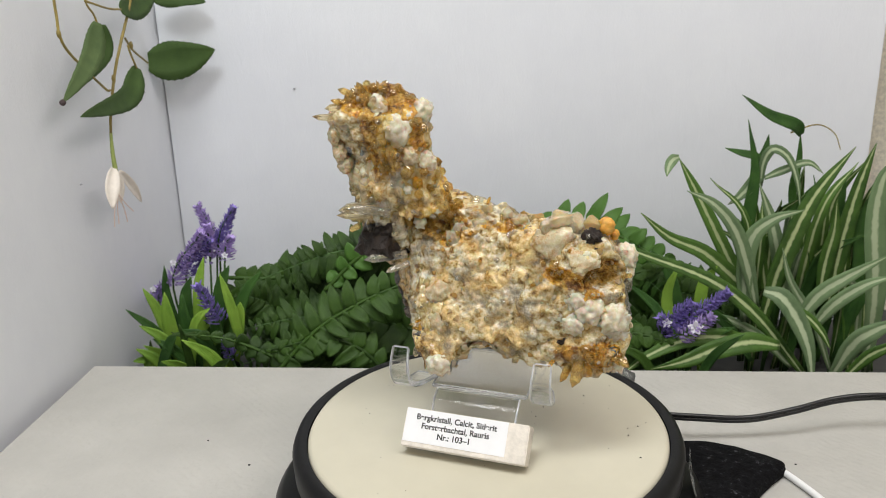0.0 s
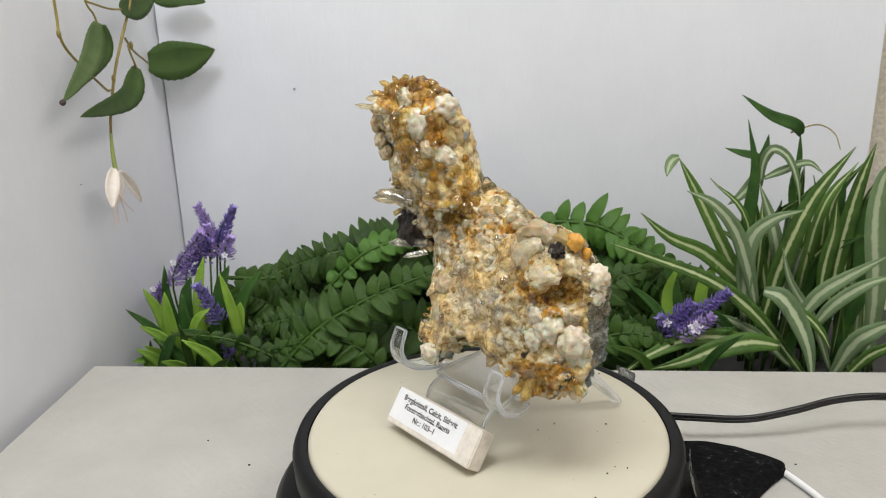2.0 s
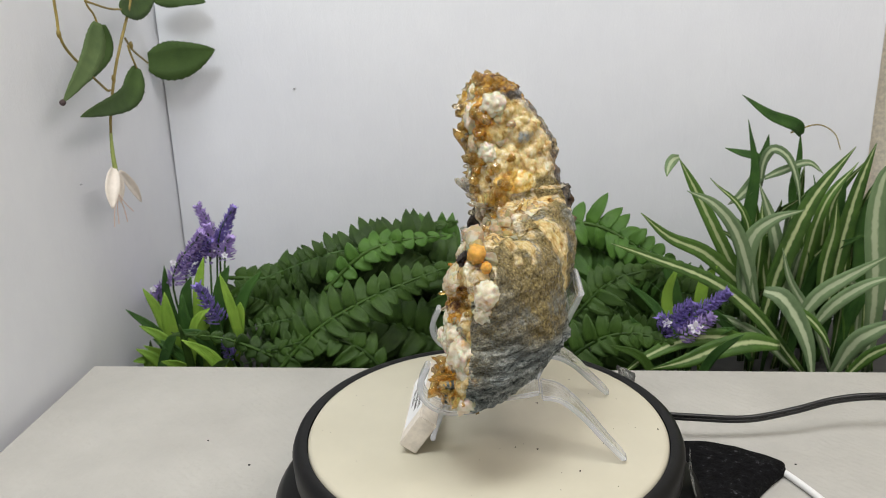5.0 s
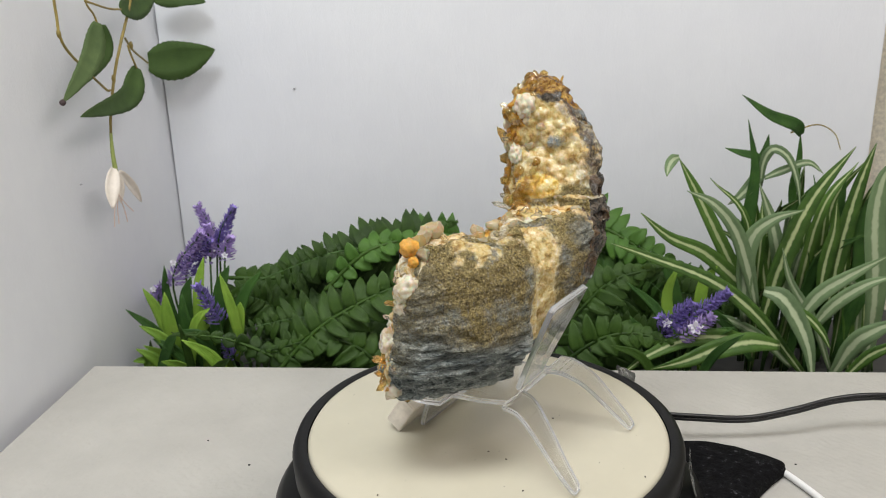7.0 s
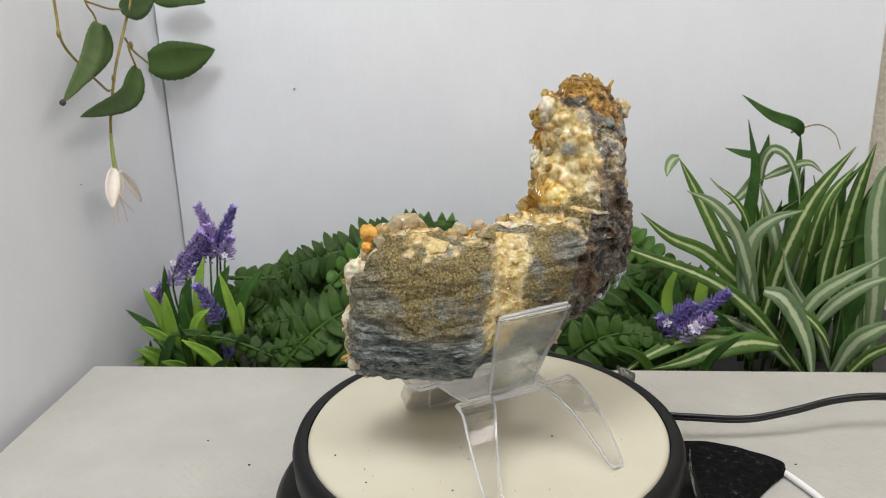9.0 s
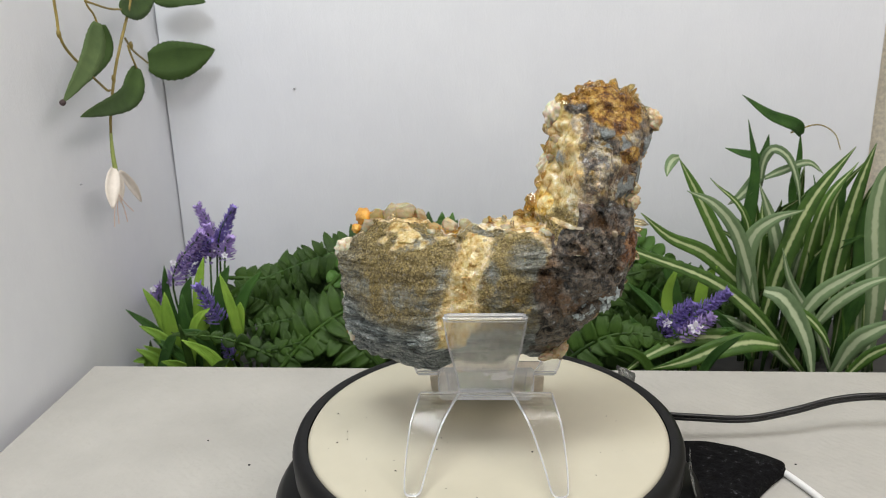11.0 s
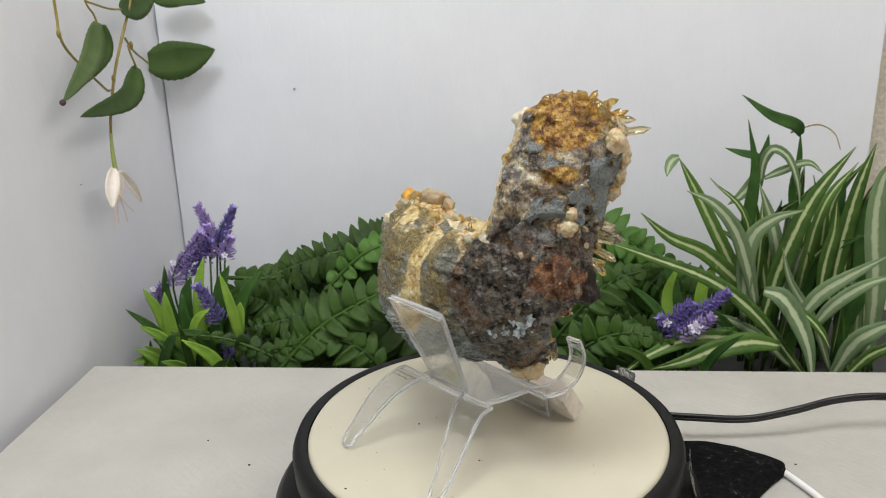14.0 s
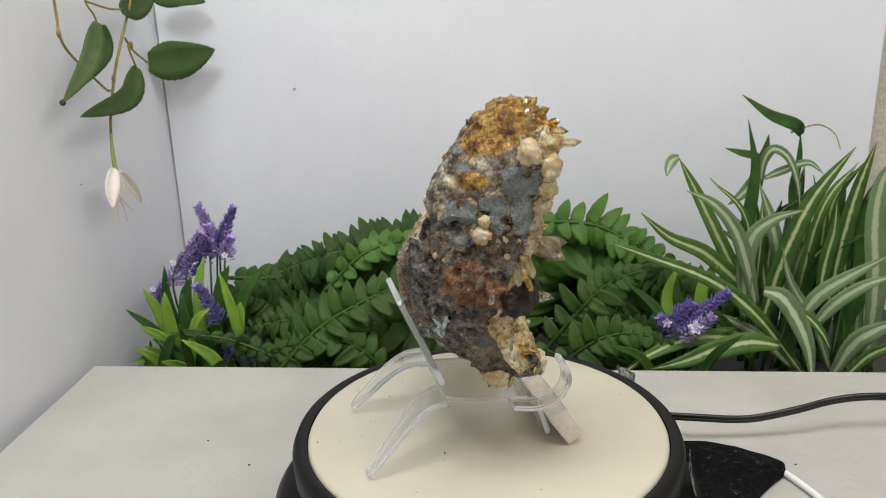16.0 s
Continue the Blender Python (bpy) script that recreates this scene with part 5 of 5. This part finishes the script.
def left_lavender():
    sp = [((-0.2474, 0.2700, -0.0615), (-0.2336, 0.2650, 0.0557), (-0.2467, 0.2620, 0.0979), 0.0058, LILAC), ((-0.2444, 0.2650, -0.0590), (-0.2321, 0.2580, 0.0604), (-0.2135, 0.2550, 0.0970), 0.0056, PURPLE),
          ((-0.2548, 0.2500, -0.0517), (-0.2691, 0.2450, 0.0347), (-0.2386, 0.2430, 0.0788), 0.0062, LILAC), ((-0.2227, 0.2200, -0.0365), (-0.2225, 0.2180, 0.0112), (-0.2363, 0.2160, 0.0429), 0.0062, PURPLE),
          ((-0.2791, 0.2700, -0.0618), (-0.3013, 0.2680, 0.0077), (-0.2821, 0.2680, 0.0289), 0.0052, LILAC), ((-0.2093, 0.2100, -0.0314), (-0.2118, 0.2080, -0.0163), (-0.2162, 0.2070, 0.0001), 0.0050, PURPLE),
          ((-0.2344, 0.2500, -0.0515), (-0.2236, 0.2500, 0.0555), (-0.2169, 0.2500, 0.0727), 0.0060, LILAC),
          ((-0.2466, 0.2550, -0.0541), (-0.2365, 0.2500, 0.0530), (-0.2359, 0.2500, 0.0826), 0.0066, LILAC), ((-0.2599, 0.2500, -0.0517), (-0.2573, 0.2480, 0.0437), (-0.2329, 0.2460, 0.0716), 0.0060, PURPLE), ((-0.2926, 0.2650, -0.0595), (-0.2920, 0.2620, 0.0048), (-0.2891, 0.2620, 0.0259), 0.0055, LILAC)]
    lv = [(((-0.2590, 0.2150, -0.0241), (-0.2607, 0.2100, 0.0134), (-0.2606, 0.2080, 0.0396)), 0.0125, SPRING), (((-0.2025, 0.2100, -0.0111), (-0.2060, 0.2050, 0.0279), (-0.2121, 0.2030, 0.0575)), 0.0085, SPRING),
          (((-0.2567, 0.2200, -0.0368), (-0.2738, 0.2150, 0.0013), (-0.2959, 0.2100, 0.0242)), 0.0090, DEEP), (((-0.2516, 0.2100, -0.0267), (-0.2650, 0.2050, 0.0007), (-0.2831, 0.2030, 0.0129)), 0.0090, SPRING),
          (((-0.2639, 0.2250, -0.0394), (-0.2741, 0.2250, 0.0121), (-0.2860, 0.2240, 0.0374)), 0.0100, SPRING), (((-0.2497, 0.2150, -0.0343), (-0.2411, 0.2130, 0.0098), (-0.2263, 0.2120, 0.0250)), 0.0080, SPRING),
          (((-0.2674, 0.2100, -0.0371), (-0.2755, 0.2070, -0.0178), (-0.2899, 0.2050, -0.0084)), 0.0090, SPRING), (((-0.2427, 0.2100, -0.0317), (-0.2569, 0.2050, -0.0092), (-0.2735, 0.2030, 0.0016)), 0.0085, DEEP),
          (((-0.2090, 0.2120, -0.0222), (-0.2017, 0.2100, 0.0186), (-0.2001, 0.2090, 0.0311)), 0.0085, SPRING), (((-0.2451, 0.2300, -0.0311), (-0.2416, 0.2300, 0.0303), (-0.2340, 0.2300, 0.0621)), 0.0100, SPRING),
          (((-0.2593, 0.2400, -0.0360), (-0.2724, 0.2400, 0.0162), (-0.2726, 0.2400, 0.0515)), 0.0090, DEEP), (((-0.2373, 0.2200, -0.0367), (-0.2491, 0.2150, 0.0089), (-0.2490, 0.2140, 0.0363)), 0.0110, DEEP),
          (((-0.2746, 0.2050, -0.0347), (-0.2600, 0.2030, -0.0033), (-0.2527, 0.2020, 0.0071)), 0.0090, DEEP), (((-0.2216, 0.2050, -0.0291), (-0.2314, 0.2030, 0.0018), (-0.2477, 0.2000, 0.0104)), 0.0110, DEEP),
          (((-0.2266, 0.2300, -0.0415), (-0.2043, 0.2280, 0.0261), (-0.1861, 0.2260, 0.0513)), 0.0100, DEEP), (((-0.2385, 0.2350, -0.0441), (-0.2254, 0.2350, 0.0284), (-0.2151, 0.2340, 0.0534)), 0.0120, DEEP),
          (((-0.2534, 0.2350, -0.0442), (-0.2556, 0.2350, 0.0183), (-0.2481, 0.2340, 0.0437)), 0.0120, DEEP), (((-0.2305, 0.2400, -0.0465), (-0.2187, 0.2400, 0.0164), (-0.2015, 0.2380, 0.0372)), 0.0120, FERN), (((-0.2874, 0.2100, -0.0425), (-0.2826, 0.2080, -0.0209), (-0.2945, 0.2060, -0.0200)), 0.0080, SPRING)]
    top = lavender("artificial purple lavender with bright green leaves by the corner", sp, lv, 44, (SPRING, DEEP, SPRING, FERN))
    for p in ((-0.2619, 0.2350, 0.0556), (-0.2819, 0.2350, 0.0323), (-0.2179, 0.2350, 0.0619)):
        white_floret(top, p, 0.0030)
    return top


def right_lavender():
    sp = [((0.1312, 0.2050, -0.0258), (0.1305, 0.2000, 0.0090), (0.1746, 0.1950, 0.0453), 0.0062, PURPLE), ((0.1376, 0.2050, -0.0257), (0.1274, 0.1970, 0.0158), (0.1486, 0.1950, 0.0373), 0.0060, PURPLE),
          ((0.1430, 0.2000, -0.0232), (0.1414, 0.1920, 0.0112), (0.1633, 0.1900, 0.0280), 0.0064, LILAC), ((0.1472, 0.2000, -0.0232), (0.1366, 0.1900, 0.0143), (0.1243, 0.1880, 0.0287), 0.0050, PURPLE)]
    lv = [(((0.1390, 0.2000, -0.0281), (0.1271, 0.1980, 0.0246), (0.1003, 0.1950, 0.0529)), 0.008, DEEP), (((0.1444, 0.2050, -0.0305), (0.1623, 0.2000, 0.0054), (0.1819, 0.1980, 0.0156)), 0.009, DEEP),
          (((0.1304, 0.2000, -0.0282), (0.1155, 0.1980, 0.0060), (0.1036, 0.1950, 0.0258)), 0.009, DEEP), (((0.1531, 0.2050, -0.0304), (0.1333, 0.2100, 0.0290), (0.1399, 0.2100, 0.0610)), 0.009, SPRING),
          (((0.1567, 0.2200, -0.0380), (0.1397, 0.2250, 0.0419), (0.1210, 0.2250, 0.0697)), 0.009, DEEP), (((0.1656, 0.2200, -0.0379), (0.1619, 0.2250, 0.0326), (0.1731, 0.2250, 0.0558)), 0.010, SPRING)]
    top = lavender("artificial purple lavender among dark spider plant leaves", sp, lv, 3, (DEEP, FERN))
    for p, r in (((0.1501, 0.1870, 0.0202), 0.0062), ((0.1293, 0.1870, 0.0238), 0.0040)):
        white_floret(top, p, r)
    return top


def flower_vine():
    top = thing("flower_vine", "hanging artificial vine with dark leaves and one pale pink flower", "vine", m=BOX)
    leaves = ((((-0.2810, 0.2597, 0.2109), (-0.2800, 0.2330, 0.1905), (-0.2790, 0.1577, 0.1870)), 0.0185, ROSE),
              (((-0.2790, 0.2009, 0.2476), (-0.2805, 0.1860, 0.2233), (-0.2820, 0.1439, 0.1984)), 0.0157, ROSE_PALE),
              (((-0.2840, 0.2190, 0.2455), (-0.2845, 0.2169, 0.2250), (-0.2850, 0.1812, 0.2062)), 0.0107, ROSE),
              (((-0.2830, 0.2486, 0.2556), (-0.2820, 0.2773, 0.2580), (-0.2810, 0.3135, 0.2682)), 0.0208, ROSE),
              (((-0.3105, 0.3450, 0.2079), (-0.2809, 0.3475, 0.2101), (-0.2486, 0.3500, 0.2181)), 0.0345, ROSE),
              (((-0.2966, 0.3450, 0.2629), (-0.2739, 0.3475, 0.2642), (-0.2521, 0.3500, 0.2588)), 0.0199, ROSE))
    stems = ((((-0.2860, 0.1602, 0.2742), (-0.2854, 0.1592, 0.2529), (-0.2848, 0.1583, 0.2402), (-0.2842, 0.1678, 0.2274), (-0.2836, 0.2063, 0.2010), (-0.2830, 0.2133, 0.1985)), 0.0020),
             (((-0.2840, 0.1999, 0.2745), (-0.2830, 0.1968, 0.2612), (-0.2820, 0.2030, 0.2534), (-0.2810, 0.2052, 0.2459)), 0.0016),
             (((-0.2830, 0.1956, 0.2624), (-0.2825, 0.2267, 0.2568), (-0.2820, 0.2475, 0.2556)), 0.0017),
             (((-0.2830, 0.2779, 0.2751), (-0.2828, 0.2597, 0.2519), (-0.2826, 0.2410, 0.2317), (-0.2824, 0.2231, 0.2100), (-0.2822, 0.2073, 0.1826), (-0.2820, 0.2022, 0.1683)), 0.0024),
             (((-0.2830, 0.2494, 0.2341), (-0.2915, 0.2797, 0.2229), (-0.3000, 0.3236, 0.2095)), 0.0019),
             (((-0.2830, 0.2526, 0.2288), (-0.2820, 0.2539, 0.2210), (-0.2810, 0.2585, 0.2106)), 0.0018))
    petals = ((((-0.2820, 0.1984, 0.1426), (-0.2805, 0.1864, 0.1294), (-0.2790, 0.1823, 0.1153)), 0.0113),
              (((-0.2820, 0.2065, 0.1387), (-0.2815, 0.2226, 0.1221), (-0.2810, 0.2343, 0.1072)), 0.0075),
              (((-0.2830, 0.2041, 0.1392), (-0.2835, 0.2065, 0.1259), (-0.2840, 0.2055, 0.1137)), 0.0065),
              (((-0.2850, 0.2054, 0.1389), (-0.2860, 0.2049, 0.1250), (-0.2870, 0.2050, 0.1130)), 0.0073))
    calyx = (((-0.2820, 0.2025, 0.1691), (-0.2820, 0.2006, 0.1550), (-0.2820, 0.2008, 0.1386)), 0.0034)
    stamens = ((((-0.2820, 0.1983, 0.1222), (-0.2815, 0.1940, 0.1123), (-0.2810, 0.1920, 0.1008)), 0.0009), (((-0.2820, 0.1965, 0.1226), (-0.2825, 0.1910, 0.1109), (-0.2830, 0.1884, 0.0997)), 0.0009), (((-0.2820, 0.2009, 0.1215), (-0.2820, 0.2055, 0.1092), (-0.2820, 0.2078, 0.0982)), 0.0009), (((-0.2820, 0.2000, 0.1217), (-0.2825, 0.2097, 0.1126), (-0.2830, 0.2217, 0.1031)), 0.0009))

    for row, w in stems:
        part("stem", tube(spline(row, 24), w / 2, 7, 0.85), STEM, top, "ochre wire stem", True)
    for p in ((-0.2850, 0.1578, 0.2420), (-0.2860, 0.2650, 0.2280), (-0.2824, 0.2200, 0.2060)):
        knot = bmesh.new()
        bmesh.ops.create_icosphere(knot, subdivisions=2, radius=0.0019, matrix=Matrix.Translation(p) @ Matrix.Diagonal((0.8, 0.8, 1.7, 1)))
        part("knot", knot, STEM, top, smooth=True)
    out = (1, -0.75, 0.2)
    for row, w, material in leaves:
        part("leaf", blade(row, w, 0.16, 24, "oval", out, None, 0.03), material, top, smooth=True)
    cup = part("flower", blade(petals[0][0], petals[0][1], 0.5, 14, "oval", out), PETAL, top, "pale pink fuchsia-like flower", True)
    for row, w in petals[1:]:
        part("petal", blade(row, w, 0.5, 12, "oval", out), PETAL, cup, smooth=True)
    part("calyx", tube(spline(calyx[0], 10), 0.0010, 8, 1.9), CALYX, cup, "green calyx", True)
    for row, w in stamens:
        part("stamen", tube(spline(row, 8), 0.0004, 5), THREAD, cup)
    bead = bmesh.new()
    bmesh.ops.create_icosphere(bead, subdivisions=2, radius=0.0022, matrix=Matrix.Translation((-0.2815, 0.1423, 0.1986)))
    part("seed_tip", bead, ANTHER, top)
    return top


spider_plant()
fern()
left_lavender()
right_lavender()
flower_vine()

# ---- small things on the table ----
RUBBER = mat_plain("black_cable", (0.008, 0.008, 0.009), 0.32, 0.2, 150, 0)
WHITE_CABLE = mat_plain("white_cable", (0.80, 0.80, 0.80), 0.35, 0.03, 60, 0)
TAPE = Mat("clear_tape", base=(0.85, 0.86, 0.84), rough=0.22, trans=0.75, ior=1.4)
TAPE.bump(TAPE.noise(160, 4), 0.002, 0.8)
TAPE = TAPE.m
VELVET = Mat("black_velvet", rough=0.9, sheen=0.0, spec=0.12)
# The palest stop paints the pile's sparkle into the base colour.
VELVET.set(base=VELVET.ramp(VELVET.noise(260, 6, 0.75), [(0.42, (0.0015, 0.0015, 0.002)), (0.60, (0.007, 0.007, 0.008)), (0.70, (0.09, 0.09, 0.10))]))
VELVET.bump(VELVET.noise(500, 5, 0.7), 0.0012, 0.9)
VELVET = VELVET.m


def twin_cable():
    row = [Vector(p) for p in ((0.1015, 0.0634, 0.0160), (0.1227, 0.0612, 0.0160), (0.1531, 0.0635, 0.0140), (0.1799, 0.0665, 0.0180), (0.2082, 0.0737, 0.0220), (0.2345, 0.0748, 0.0240), (0.2637, 0.0796, 0.0180), (0.3089, 0.0865, 0.0040))]
    top = thing("power_cable", "black twin power cable running off the turntable", "cable", m=BOX)
    for dz in (-0.0011, 0.0011):
        part("wire", tube(spline([p + Vector((0, 0, dz)) for p in row], 48), 0.00135, 8), RUBBER, top, smooth=True)
    return top


def white_lead():
    row = spline([(0.1619, 0.0304, 0.0022), (0.1693, 0.0158, 0.0022), (0.1763, -0.0018, 0.0022), (0.1860, -0.0334, 0.0022)], 24)
    ob = part("white_cable", tube(row, 0.0019, 10), WHITE_CABLE, None, "", True)
    ob.matrix_world = BOX
    return tagged(ob, "white round cable on the embossed paper", "cable")


def velvet_pouch():
    """A soft flat pouch with rounded corner, pillowed in the middle."""
    corners = [Vector(p) for p in ((0.1083, 0.0515, 0.0040), (0.1310, 0.0509, 0.0040), (0.1511, 0.0417, 0.0040), (0.1636, 0.0333, 0.0040), (0.1654, 0.0265, 0.0040), (0.1600, 0.0198, 0.0040), (0.1467, 0.0056, 0.0040), (0.1239, -0.0250, 0.0040), (0.0879, -0.0394, 0.0040))]
    c = sum(corners, Vector()) / len(corners)
    loop = spline(corners + [corners[0]], 72)[:-1]
    bm = bmesh.new()
    rings = []
    for s, h in ((1.0, 0.001), (1.005, 0.003), (0.97, 0.0062), (0.9, 0.0075), (0.7, 0.0085), (0.4, 0.0092), (0.12, 0.0095)):
        rings.append([bm.verts.new((c.x + (p.x - c.x) * s, c.y + (p.y - c.y) * s, h + 0.0007 * noise.noise(p * 90 + Vector((0, 0, s * 4))))) for p in loop])
    for a, b in zip(rings, rings[1:]):
        for i in range(len(loop)):
            j = (i + 1) % len(loop)
            bm.faces.new((a[i], a[j], b[j], b[i]))
    bm.faces.new(rings[-1])
    bm.faces.new(rings[0][::-1])
    bmesh.ops.recalc_face_normals(bm, faces=bm.faces)
    ob = part("velvet_pouch", bm, VELVET, None, "", True)
    ob.matrix_world = BOX
    return tagged(ob, "black crushed velvet pouch lying on the paper", "pouch")


def tape_strip(angle, w, hi, lo, out):
    """A crumpled strip of clear tape on the turntable's side."""
    bm = bmesh.new()
    rnd = random.Random(int(angle))
    grid = []
    for i in range(9):
        z = hi + (lo - hi) * i / 8
        row = []
        for j in range(5):
            a = radians(angle) + (j / 4 - 0.5) * w / 0.1 + rnd.uniform(-0.006, 0.006)
            r = out + 0.0016 * rnd.uniform(0, 1) + (0.010 * (i / 8) ** 2 if lo < 0.01 else 0)
            row.append(bm.verts.new((r * math.cos(a), r * math.sin(a), z)))
        grid.append(row)
    for a, b in zip(grid, grid[1:]):
        for j in range(4):
            bm.faces.new((a[j], a[j + 1], b[j + 1], b[j]))
    bmesh.ops.solidify(bm, geom=bm.faces[:], thickness=0.0003)
    return part("tape", bm, TAPE, turntable, "crumpled clear tape", True)


twin_cable()
white_lead()
velvet_pouch()
tape_strip(33, 0.014, 0.047, 0.030, 0.1015)
tape_strip(-12, 0.012, 0.038, 0.004, 0.1025)


def crumbs():
    """Dark mineral crumbs lying on the plate, which turn with it."""
    rnd = random.Random(11)
    dark = [nodule_mesh("crumb", 0.0007, SIDERITE, s, 0.7, 0.6, 1) for s in range(3)]
    top = thing("mineral_crumbs", "loose dark mineral crumbs on the cream plate", "crumbs", kind="stuff")
    for k in range(46):
        a, r = rnd.uniform(0, 2 * math.pi), 0.088 * math.sqrt(rnd.uniform(0.08, 1))
        ob = new("crumb", rnd.choice(dark))
        ob.parent = top
        s = rnd.choice((0.25, 0.3, 0.3, 0.4, 0.5, 0.8))
        ob.matrix_local = pose(r * math.cos(a), r * math.sin(a), 0.0004 * s, 0, 0, rnd.uniform(0, 360)) @ Matrix.Diagonal((s, s * rnd.uniform(0.5, 1), s, 1))
    top.location.z = DISC
    return top


GREY = mat_plain("grey_speck", (0.35, 0.35, 0.36), 0.8, 0.1, 200, 0)


def wall_specks():
    for p, r in (((-0.1840, 0.3695, 0.1802), 0.0013), ((-0.3086, 0.1967, 0.1307), 0.0012), ((-0.1401, 0.0269, 0.0003), 0.0007), ((-0.1742, 0.0529, 0.0003), 0.0006), ((0.1745, 0.0371, 0.0003), 0.0006)):
        me = nodule_mesh("speck", r, BLACK if p[2] < 0.01 else GREY, 3, 0.5, 0.5, 2)
        ob = tagged(new("speck", me), "small dark speck on the pale backdrop", "speck")
        ob.matrix_world = BOX @ Matrix.Translation(p)


crumb_set = crumbs()
wall_specks()

def motions():
    times = [0.5 * i for i in range(33)]
    spin = [(t, pose(0, 0, DISC, 0, 0, -TURN * t)) for t in times]
    for ob in (plate, stone, stand, block, crumb_set):
        walk(ob, spin)


motions()
